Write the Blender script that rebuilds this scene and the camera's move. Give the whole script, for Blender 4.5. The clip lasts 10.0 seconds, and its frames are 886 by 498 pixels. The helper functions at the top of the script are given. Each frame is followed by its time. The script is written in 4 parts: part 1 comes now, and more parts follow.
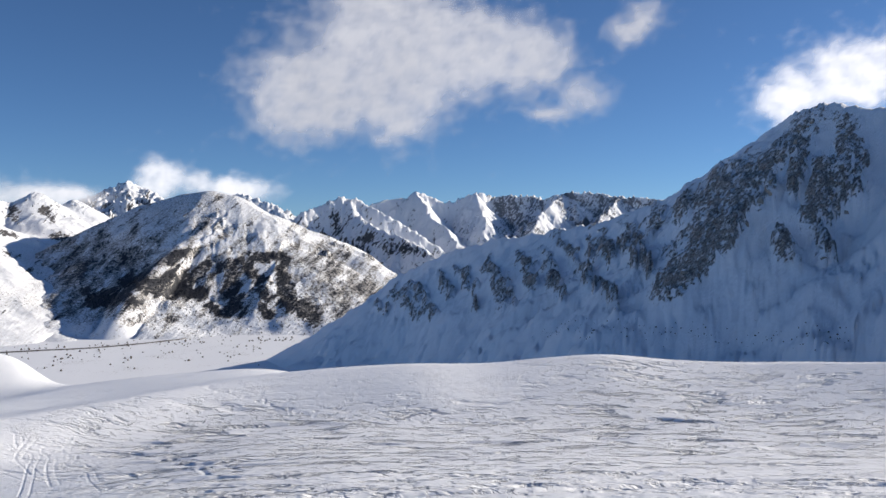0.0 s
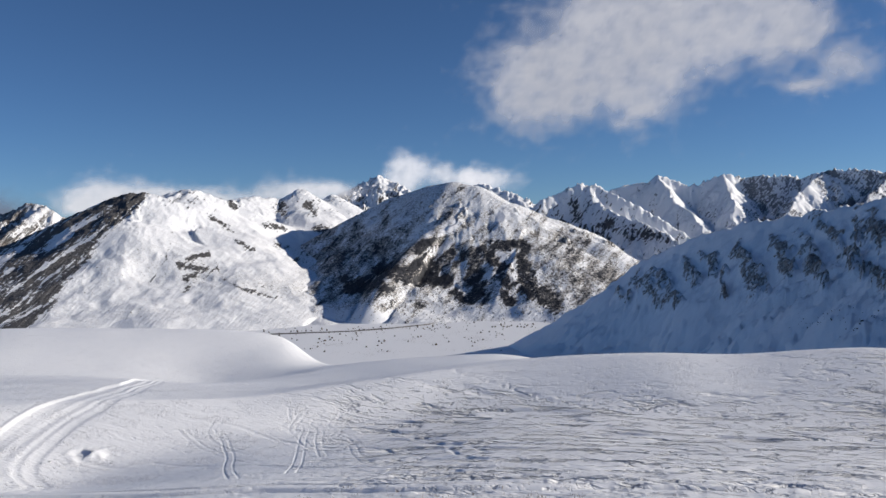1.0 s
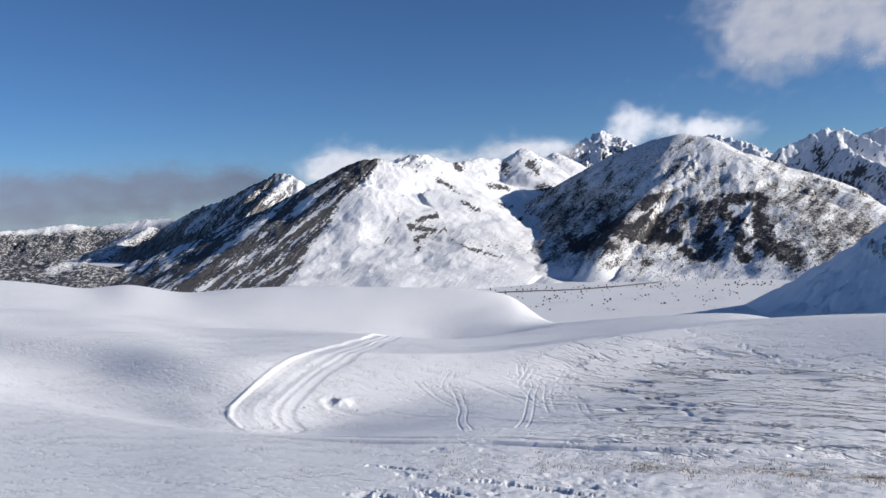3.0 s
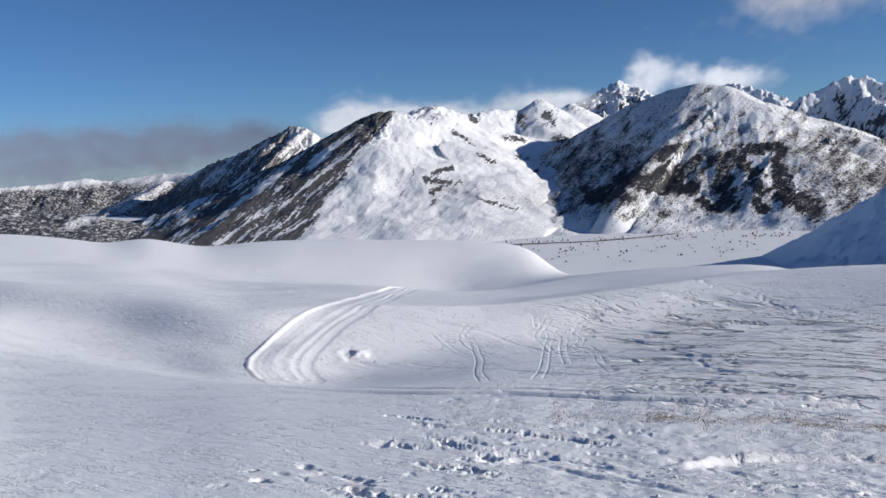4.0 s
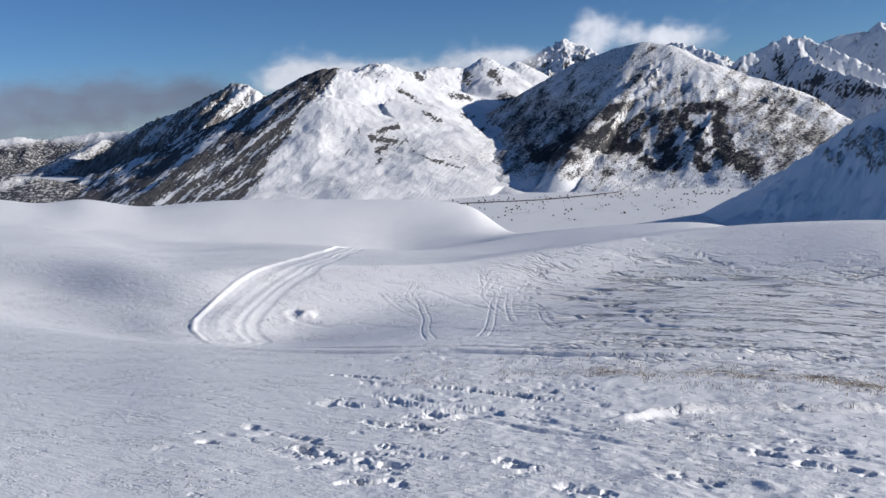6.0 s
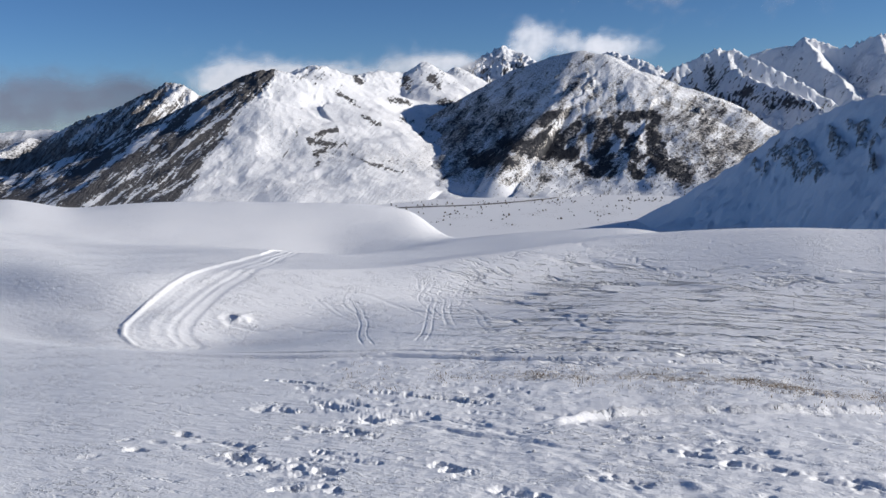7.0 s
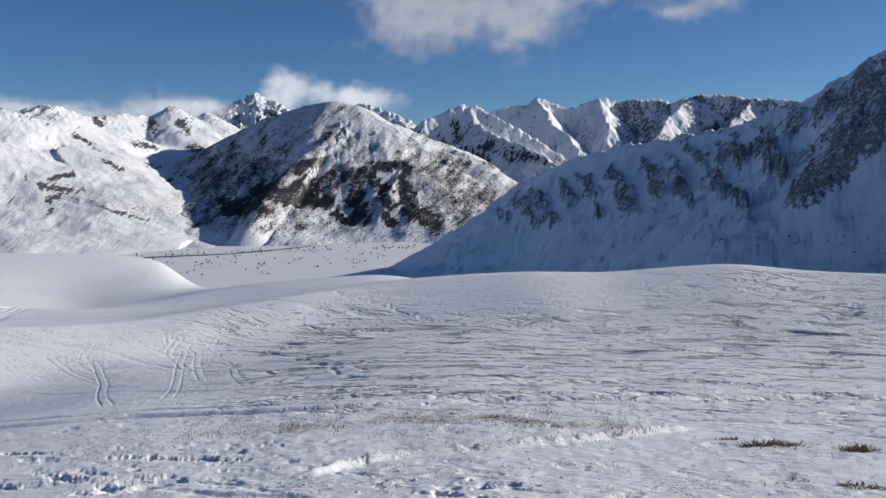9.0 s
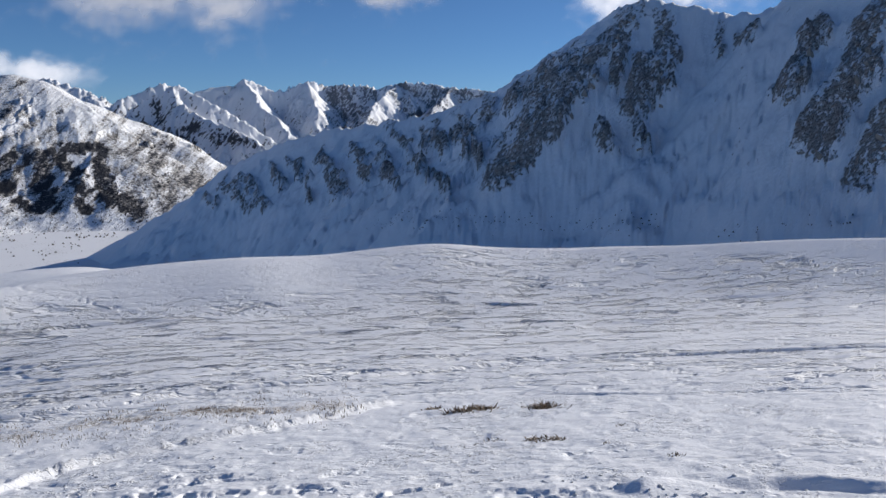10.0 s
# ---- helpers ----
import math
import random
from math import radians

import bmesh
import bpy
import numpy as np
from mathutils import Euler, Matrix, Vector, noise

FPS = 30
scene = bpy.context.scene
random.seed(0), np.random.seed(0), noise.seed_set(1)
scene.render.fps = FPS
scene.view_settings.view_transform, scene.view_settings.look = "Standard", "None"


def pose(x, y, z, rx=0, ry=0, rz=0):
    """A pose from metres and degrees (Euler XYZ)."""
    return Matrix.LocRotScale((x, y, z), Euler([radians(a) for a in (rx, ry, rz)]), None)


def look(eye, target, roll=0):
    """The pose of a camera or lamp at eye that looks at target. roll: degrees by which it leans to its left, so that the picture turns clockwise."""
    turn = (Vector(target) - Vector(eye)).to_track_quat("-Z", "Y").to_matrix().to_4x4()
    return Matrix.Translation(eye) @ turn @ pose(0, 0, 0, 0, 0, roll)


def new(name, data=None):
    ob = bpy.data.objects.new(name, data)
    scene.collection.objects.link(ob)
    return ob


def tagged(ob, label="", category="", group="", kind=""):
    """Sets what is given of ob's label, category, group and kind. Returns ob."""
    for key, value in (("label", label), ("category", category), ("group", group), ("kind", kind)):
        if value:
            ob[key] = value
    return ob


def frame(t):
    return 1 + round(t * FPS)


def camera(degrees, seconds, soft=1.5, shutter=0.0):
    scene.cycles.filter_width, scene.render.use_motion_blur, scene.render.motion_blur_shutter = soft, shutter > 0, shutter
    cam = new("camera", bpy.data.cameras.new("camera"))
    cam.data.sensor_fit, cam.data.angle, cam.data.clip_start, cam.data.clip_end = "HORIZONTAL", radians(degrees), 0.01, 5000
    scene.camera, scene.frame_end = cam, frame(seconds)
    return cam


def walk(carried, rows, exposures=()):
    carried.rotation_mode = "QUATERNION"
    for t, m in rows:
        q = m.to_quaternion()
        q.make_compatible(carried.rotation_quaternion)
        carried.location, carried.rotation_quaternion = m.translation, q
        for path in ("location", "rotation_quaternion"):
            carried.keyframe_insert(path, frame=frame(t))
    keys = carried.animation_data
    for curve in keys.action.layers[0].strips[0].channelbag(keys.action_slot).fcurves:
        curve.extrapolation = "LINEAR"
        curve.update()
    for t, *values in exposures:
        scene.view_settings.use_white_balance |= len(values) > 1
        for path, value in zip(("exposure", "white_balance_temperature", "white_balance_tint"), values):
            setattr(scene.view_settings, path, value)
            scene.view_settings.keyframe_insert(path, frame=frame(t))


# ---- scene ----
LENS = 56.50
TURNS = [
    (0.0, 90.0, -0.0, -0.0),
    (0.5, 89.66, 0.19, 8.71),
    (1.0, 89.25, 0.94, 16.53),
    (1.5, 89.26, 1.5, 22.83),
    (2.0, 89.18, 2.4, 27.51),
    (2.5, 88.38, 2.62, 30.13),
    (3.0, 86.85, 2.64, 31.94),
    (4.5, 82.32, 3.38, 33.0),
    (5.0, 81.39, 3.4, 32.19),
    (6.5, 80.46, 2.45, 27.58),
    (7.0, 80.71, 1.84, 25.11),
    (7.5, 81.52, 1.32, 19.81),
    (8.0, 82.53, 1.34, 13.67),
    (8.5, 83.45, 1.13, 11.19),
    (9.0, 83.68, 0.57, 8.33),
    (9.5, 83.35, -0.18, -0.23),
    (10.0, 82.49, -0.15, -11.47),
]
ARM, EYE = 0.18, 1.6
cam = camera(LENS, 10.0)
# the phone turns at arm's length round the one who films
walk(cam, [(t, pose(-ARM * math.sin(radians(yaw)), ARM * math.cos(radians(yaw)), EYE, rx, ry, yaw)) for t, rx, ry, yaw in TURNS],
     [(0.0, 0.38, 6850, 10), (0.5, 0.2, 6800, 10), (1.0, 0.04, 6750, 10), (1.6, 0.12, 6700, 10), (2.5, 0.18, 6600, 10), (4.5, -0.02, 6400, 10), (7.5, 0.0, 6500, 10), (9.0, -0.1, 6500, 10), (10.0, 0.1, 6450, 10)])

# ---- world and sun ----
SUN_AZ, SUN_EL = -71.0, 17.5          # degrees to the left of +y, and up
to_sun = Vector((-math.sin(radians(SUN_AZ)) * math.cos(radians(SUN_EL)), math.cos(radians(SUN_AZ)) * math.cos(radians(SUN_EL)), math.sin(radians(SUN_EL))))
world = bpy.data.worlds.new("winter_sky")
scene.world = world
world.use_nodes = True
sky = world.node_tree.nodes.new("ShaderNodeTexSky")
sky.sky_type, sky.sun_disc = "NISHITA", False
sky.sun_elevation, sky.sun_rotation = radians(SUN_EL), radians(-SUN_AZ)
sky.altitude, sky.air_density, sky.dust_density, sky.ozone_density = 2200, 0.85, 0.2, 6.2
world.node_tree.links.new(sky.outputs[0], world.node_tree.nodes["Background"].inputs[0])
world.node_tree.nodes["Background"].inputs[1].default_value = 0.082
sun_data = bpy.data.lights.new("sun", "SUN")
sun_data.energy, sun_data.angle, sun_data.color = 5.0, radians(0.53), (1.0, 0.95, 0.88)
sun = new("sun", sun_data)
sun.matrix_world = look(to_sun * 100, (0, 0, 0))

# ---- noise, curves and mesh helpers ----
_table = np.random.RandomState(7)
PERM = np.tile(_table.permutation(512), 3)
ANGLE = _table.uniform(0, 2 * np.pi, 512)
GX, GY = np.cos(ANGLE), np.sin(ANGLE)


def perlin(x, y):
    """Gradient noise, about -0.7 to 0.7, for arrays."""
    xi, yi = np.floor(x).astype(np.int64), np.floor(y).astype(np.int64)
    u, v = x - xi, y - yi
    xi &= 511
    yi &= 511
    fu, fv = u * u * u * (u * (u * 6 - 15) + 10), v * v * v * (v * (v * 6 - 15) + 10)

    def corner(i, j):
        h = PERM[PERM[xi + i] + yi + j]
        return GX[h] * (u - i) + GY[h] * (v - j)
    a = corner(0, 0) * (1 - fu) + corner(1, 0) * fu
    b = corner(0, 1) * (1 - fu) + corner(1, 1) * fu
    return a * (1 - fv) + b * fv


def fbm(x, y, size, octaves=4, gain=0.5):
    total, amp, k = 0.0, 1.0, 1.0 / size
    for o in range(octaves):
        total = total + amp * perlin(x * k + 17.3 * o, y * k + 5.1 * o)
        amp, k = amp * gain, k * 2.03
    return total


def ridged(x, y, size, octaves=4, gain=0.5):
    total, amp, k = 0.0, 1.0, 1.0 / size
    for o in range(octaves):
        total = total + amp * (0.5 - np.abs(perlin(x * k + 31.7 * o, y * k + 11.9 * o)) * 1.6)
        amp, k = amp * gain, k * 2.07
    return total


def step(a, b, x):
    s = np.clip((x - a) / (b - a), 0, 1)
    return s * s * (3 - 2 * s)


def slopes(xs, ys):
    """Monotone slopes through points along the last axis."""
    h = np.diff(xs, axis=-1)
    d = np.diff(ys, axis=-1) / h
    m = np.zeros_like(ys)
    same = d[..., :-1] * d[..., 1:] > 0
    w1, w2 = 2 * h[..., 1:] + h[..., :-1], h[..., 1:] + 2 * h[..., :-1]
    with np.errstate(divide="ignore", invalid="ignore"):
        m[..., 1:-1] = np.where(same, (w1 + w2) / (w1 / d[..., :-1] + w2 / d[..., 1:]), 0)
    m[..., 0], m[..., -1] = d[..., 0], d[..., -1]
    return m


def hermite(xs, ys, m, x):
    """The curve through (xs, ys) with slopes m at x; all one-dimensional."""
    i = np.clip(np.searchsorted(xs, x) - 1, 0, len(xs) - 2)
    h = xs[i + 1] - xs[i]
    t = np.clip((x - xs[i]) / h, 0, 1)
    return (ys[i] * (1 + 2 * t) * (1 - t) ** 2 + m[i] * h * t * (1 - t) ** 2 + ys[i + 1] * t * t * (3 - 2 * t) + m[i + 1] * h * t * t * (t - 1))


def along(points, az, soft=1.6):
    """The same curve as curve_round, softened over some degrees."""
    return sum(curve_round(points, az + soft * k / 4) for k in range(-4, 5)) / 9


def curve_round(points, az):
    """A smooth value over the azimuth from a few (azimuth, value) pairs; it closes round the back."""
    p = np.array(points, float)
    first, last = p[0], p[-1]
    xs = np.concatenate([[last[0] - 360], p[:, 0], [first[0] + 360]])
    ys = np.concatenate([[last[1]], p[:, 1], [first[1]]])
    return hermite(xs, ys, slopes(xs, ys), (az + 180) % 360 - 180)


def spot(az, el, r):
    """World place at an azimuth, an elevation seen from the eye, and a distance along the ground."""
    a = radians(az)
    return (-math.sin(a) * r, math.cos(a) * r, EYE + r * math.tan(radians(el)))


def grid_mesh(name, X, Y, Z, keep=None, closed=False):
    """A mesh from grids of places (rows: azimuth, columns: distance)."""
    n, m = X.shape
    verts = np.stack([X, Y, Z], -1).reshape(-1, 3)
    i, j = np.meshgrid(np.arange(n if closed else n - 1), np.arange(m - 1), indexing="ij")
    i2 = (i + 1) % n
    quads = np.stack([i * m + j, i2 * m + j, i2 * m + j + 1, i * m + j + 1], -1).reshape(-1, 4)[:, ::-1]
    if keep is not None:
        quads = quads[keep.reshape(-1)[quads].any(1)]
        used = np.zeros(len(verts), bool)
        used[quads] = True
        index = np.cumsum(used) - 1
        verts, quads = verts[used], index[quads]
    else:
        used = np.ones(len(verts), bool)
    me = bpy.data.meshes.new(name)
    me.vertices.add(len(verts))
    me.vertices.foreach_set("co", verts.astype(np.float32).ravel())
    me.loops.add(quads.size)
    me.loops.foreach_set("vertex_index", quads.astype(np.int32).ravel())
    me.polygons.add(len(quads))
    me.polygons.foreach_set("loop_start", np.arange(0, quads.size, 4, dtype=np.int32))
    me.update(calc_edges=True)
    me.shade_smooth()
    return me, used


def layer(me, name, values):
    me.attributes.new(name, "FLOAT", "POINT").data.foreach_set("value", np.ascontiguousarray(values, dtype=np.float32).ravel())


# ---- materials ----
def material(name):
    m = bpy.data.materials.new(name)
    m.use_nodes = True
    t = m.node_tree
    return m, t, t.nodes["Principled BSDF"]


def node(t, kind, settings=(), **inputs):
    n = t.nodes.new("ShaderNode" + kind)
    for key, value in dict(settings).items():
        if key == "operation":
            n.operation = value
        elif key == "blend_type":
            n.blend_type = value
        elif key == "data_type":
            n.data_type = value
        elif key == "attribute_name":
            n.attribute_name = value
    for key, value in inputs.items():
        socket = n.inputs[int(key[1:])] if key[0] == "i" and key[1:].isdigit() else n.inputs[key.replace("_", " ")]
        if hasattr(value, "links") and hasattr(value, "is_output"):
            t.links.new(value, socket)
        else:
            socket.default_value = value
    return n


def noise_at(t, place, scale, detail=4.0, rough=0.55, stretch=None):
    if stretch:
        place = node(t, "Mapping", Vector=place, Scale=stretch).outputs[0]
    return node(t, "TexNoise", Vector=place, Scale=scale, Detail=detail, Roughness=rough).outputs[0]


def maths(t, operation, a, b=0.0):
    return node(t, "Math", {"operation": operation}, i0=a, i1=b).outputs[0]


def ramp(t, value, low, high):
    n = node(t, "MapRange", Value=value)
    n.interpolation_type = "SMOOTHSTEP"
    n.inputs["From Min"].default_value, n.inputs["From Max"].default_value = low, high
    return n.outputs[0]


def mixed(t, share, a, b):
    n = node(t, "Mix", {"data_type": "RGBA"})
    for socket, value in ((n.inputs[0], share), (n.inputs[6], a), (n.inputs[7], b)):
        if hasattr(value, "links") and hasattr(value, "is_output"):
            t.links.new(value, socket)
        else:
            socket.default_value = value
    return n.outputs[2]


def bumped(t, height, distance, strength=1.0, normal=None):
    n = node(t, "Bump", Height=height, Distance=distance, Strength=strength)
    if normal:
        t.links.new(normal, n.inputs["Normal"])
    return n.outputs[0]


SNOW = (0.93, 0.93, 0.94, 1)


def mountain_material(name, rock_a, rock_b, scale, scrub=(0.02, 0.023, 0.032, 1), melt=(0.45, 0.60), grainy=0.3, dusted=1.0, grassy=0.42):
    """Snow that thins over steep rock; the mesh carries how rocky and how scrubby it is."""
    m, t, out = material(name)
    place = node(t, "TexCoord").outputs["Object"]
    rock = node(t, "Attribute", {"attribute_name": "rock"}).outputs["Fac"]
    brush = node(t, "Attribute", {"attribute_name": "scrub"}).outputs["Fac"]
    fine = noise_at(t, place, scale, 6, 0.65, (1.0, 1.0, 0.45))
    flow = node(t, "CombineXYZ", X=node(t, "Attribute", {"attribute_name": "sideways"}).outputs["Fac"], Y=maths(t, "MULTIPLY", node(t, "Attribute", {"attribute_name": "downhill"}).outputs["Fac"], grainy)).outputs[0]
    rills = noise_at(t, flow, scale * 1.3, 5, 0.62)
    coarse = noise_at(t, place, scale * 0.13, 4, 0.55)
    grain = noise_at(t, place, scale * 5, 3, 0.6)
    bare = ramp(t, maths(t, "ADD", maths(t, "ADD", rock, maths(t, "MULTIPLY", maths(t, "SUBTRACT", maths(t, "ADD", fine, rills), 1.0), 1.9)), maths(t, "MULTIPLY", maths(t, "SUBTRACT", coarse, 0.5), 0.8)), *melt)
    clump = noise_at(t, place, scale * 1.7, 5, 0.66, (1.0, 1.0, 0.7))
    tufts = maths(t, "ADD", maths(t, "MULTIPLY", maths(t, "SUBTRACT", clump, 0.5), 2.6), maths(t, "MULTIPLY", maths(t, "SUBTRACT", maths(t, "ADD", rills, fine), 1.0), 0.8))
    twigs = ramp(t, maths(t, "ADD", brush, tufts), 0.50, 0.70)
    stone = mixed(t, maths(t, "MULTIPLY", ramp(t, noise_at(t, flow, scale * 1.1, 6, 0.74), 0.40, 0.60), 1.0 - dusted), mixed(t, grain, rock_a, rock_b), SNOW)
    stalks = ramp(t, maths(t, "ADD", maths(t, "MULTIPLY", brush, 0.95), maths(t, "MULTIPLY", maths(t, "SUBTRACT", noise_at(t, place, scale * 2.6, 4, 0.7), 0.5), 2.4)), 0.16, 0.50)
    snow = mixed(t, maths(t, "MULTIPLY", stalks, grassy), mixed(t, coarse, SNOW, (0.88, 0.89, 0.91, 1)), (0.27, 0.235, 0.19, 1))
    base = mixed(t, bare, mixed(t, maths(t, "MULTIPLY", twigs, 0.93), snow, scrub), stone)
    t.links.new(base, out.inputs["Base Color"])
    t.links.new(maths(t, "ADD", maths(t, "MULTIPLY", bare, 0.3), 0.6), out.inputs["Roughness"])
    out.inputs["Specular IOR Level"].default_value = 0.2
    height = maths(t, "ADD", maths(t, "MULTIPLY", maths(t, "ADD", fine, rills), maths(t, "ADD", maths(t, "MULTIPLY", bare, 0.8), 0.12)), maths(t, "MULTIPLY", grain, 0.05))
    t.links.new(bumped(t, height, 1.6 / scale, 0.7 + 0.3 * (dusted < 1)), out.inputs["Normal"])
    return m


def snow_material():
    m, t, out = material("wind_packed_snow")
    place = node(t, "TexCoord").outputs["Object"]
    thin = node(t, "Attribute", {"attribute_name": "grass"}).outputs["Fac"]
    patches = noise_at(t, place, 0.12, 4, 0.5)
    crust = noise_at(t, place, 3.0, 5, 0.6, (1.0, 2.6, 1.0))
    grain = noise_at(t, place, 42.0, 3, 0.6)
    straw = noise_at(t, place, 26.0, 4, 0.7, (1.0, 1.6, 1.0))
    bare = ramp(t, maths(t, "ADD", thin, maths(t, "MULTIPLY", maths(t, "SUBTRACT", straw, 0.5), 2.6)), 0.70, 0.85)
    snow = mixed(t, patches, SNOW, (0.89, 0.90, 0.92, 1))
    base = mixed(t, bare, snow, mixed(t, grain, (0.16, 0.11, 0.06, 1), (0.34, 0.25, 0.14, 1)))
    steppe = node(t, "Attribute", {"attribute_name": "steppe"}).outputs["Fac"]
    tussock = maths(t, "ADD", maths(t, "MULTIPLY", maths(t, "SUBTRACT", noise_at(t, place, 0.3, 4, 0.65), 0.5), 1.5), maths(t, "MULTIPLY", maths(t, "SUBTRACT", noise_at(t, place, 0.014, 4, 0.6), 0.5), 0.9))
    base = mixed(t, ramp(t, maths(t, "ADD", steppe, tussock), 0.42, 0.7), base, (0.17, 0.14, 0.105, 1))
    t.links.new(base, out.inputs["Base Color"])
    out.inputs["Roughness"].default_value = 0.55
    out.inputs["Specular IOR Level"].default_value = 0.25
    carved = node(t, "Attribute", {"attribute_name": "carved"}).outputs["Fac"]
    bent = node(t, "VectorMath", {"operation": "MULTIPLY_ADD"}, i0=node(t, "TexNoise", Vector=place, Scale=0.35, Detail=3.0).outputs["Color"], i1=(0.0, 1.6, 0.0), i2=place).outputs[0]
    wave = noise_at(t, bent, 1.5, 5, 0.6, (0.28, 1.0, 0.3))
    nick = noise_at(t, bent, 5.0, 4, 0.6, (0.5, 1.0, 0.3))
    cut = maths(t, "ADD", ramp(t, wave, 0.52, 0.68), maths(t, "MULTIPLY", ramp(t, nick, 0.55, 0.68), 0.4))
    one = bumped(t, maths(t, "MULTIPLY", maths(t, "MULTIPLY", cut, -1.0), carved), 0.42, 1.0)
    pock = ramp(t, noise_at(t, place, 5.0, 4, 0.6, (0.6, 1.0, 1.0)), 0.60, 0.74)
    two = bumped(t, maths(t, "SUBTRACT", crust, maths(t, "MULTIPLY", pock, 0.9)), 0.035, 0.7, one)
    crumbs = ramp(t, noise_at(t, place, 16.0, 4, 0.7, (0.7, 1.0, 1.0)), 0.52, 0.66)
    three = bumped(t, maths(t, "MULTIPLY", crumbs, ramp(t, noise_at(t, place, 0.9, 4, 0.6), 0.45, 0.65)), 0.018, 0.9, two)
    t.links.new(bumped(t, grain, 0.010, 0.6, three), out.inputs["Normal"])
    return m


MAT_SNOW = snow_material()
MAT_NEAR_ROCK = mountain_material("snowy_grey_rock", (0.24, 0.19, 0.16, 1), (0.50, 0.40, 0.33, 1), 0.40, melt=(0.46, 0.74), grainy=0.5, dusted=0.5)
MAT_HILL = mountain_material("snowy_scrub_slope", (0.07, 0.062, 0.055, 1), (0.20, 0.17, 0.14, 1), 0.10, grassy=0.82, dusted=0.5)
MAT_BROWN_ROCK = mountain_material("snowy_brown_rock", (0.055, 0.052, 0.055, 1), (0.24, 0.20, 0.165, 1), 0.10, dusted=0.65)
MAT_LOW_WOODS = mountain_material("thin_snow_and_woods", (0.055, 0.052, 0.055, 1), (0.24, 0.20, 0.165, 1), 0.05, dusted=0.0)
# the blue-grey rock tone carries the shade of the chain's faces
MAT_CHAIN = mountain_material("snowy_shade_blue_rock", (0.17, 0.18, 0.20, 1), (0.36, 0.36, 0.37, 1), 0.10)
MAT_FAR_ROCK = mountain_material("snowy_dark_rock", (0.05, 0.052, 0.06, 1), (0.18, 0.17, 0.165, 1), 0.10)

# ---- ground: one sheet from the feet to the horizon ----
EDGE_EL = [(-44, -12.2), (-28, -14.1), (-15, -15.6), (-4, -16.35), (5, -16.6), (12, -16.8), (22, -16.75), (29, -16.4), (35.7, -15.9), (41, -15.3), (47.5, -14.25), (52.5, -13.4), (57.5, -12.3), (62.4, -11.1), (66, -10)]
EDGE_R = [(-44, 19), (-16, 14.5), (10, 13), (30, 14), (47, 18), (66, 24)]
BOWL_EL = [(-44, -10), (-20, -11.4), (0, -11.9), (10, -11.7), (20, -12.3), (30, -13.0), (37, -14.0), (41, -14.6), (47.4, -13.9), (52.5, -12.5), (56, -11.1), (59, -9.8), (62, -8.4), (66, -7)]
BOWL_R = [(-44, 33), (0, 30), (12, 31), (22, 30.3), (33, 27.5), (41, 25), (47, 24), (52.5, 27), (56, 30), (59, 33), (62, 36), (66, 39)]
CREST_EL = [(-44, -5.8), (-28, -6.85), (-16, -7.4), (-11, -7.18), (-8, -7.35), (-2.6, -7.84), (3.3, -7.95), (8.7, -8.2), (13.7, -8.6), (19, -9.25), (25, -9.9), (30, -10.3), (35, -10.1), (40, -9.7), (47, -9.5), (52, -8.4), (59, -6.9), (62, -6.1), (66, -5.4)]
CREST_R = [(-44, 43), (-11, 39), (3, 36.6), (9, 36.4), (14, 36), (19, 34.8), (25, 33.6), (31, 32.6), (37, 32.2), (41, 32.2), (47, 31.5), (52.5, 35.2), (56, 38.5), (59, 41), (62, 44), (66, 47)]
DIP_EL = [(-44, -7.5), (-11, -8.6), (3, -8.9), (13.7, -8.95), (25, -9.85), (30, -9.8), (35, -9.45), (40, -9.05), (47, -8.8), (52, -7.8), (59, -6.5), (62, -5.8), (66, -5.1)]
SHELF_EL = [(-44, -10), (3, -9.8), (13.4, -8.1), (19, -8.25), (25, -8.65), (29, -9.0), (33, -9.2), (37, -8.6), (43, -7.8), (50, -6.8), (58, -5.2), (62, -4.6), (66, -4.0)]
BROW_EL = [(-44, -14), (3, -12), (13.4, -10), (22, -9.5), (25.5, -8.3), (26, -7.9), (27.25, -6.78), (29.6, -6.27), (34.3, -5.85), (40.5, -5.44), (45, -5.17), (49.2, -5.2), (51, -4.9), (53.5, -4.33), (55.2, -4.4), (58.5, -3.8), (61.6, -3.32), (66, -3)]


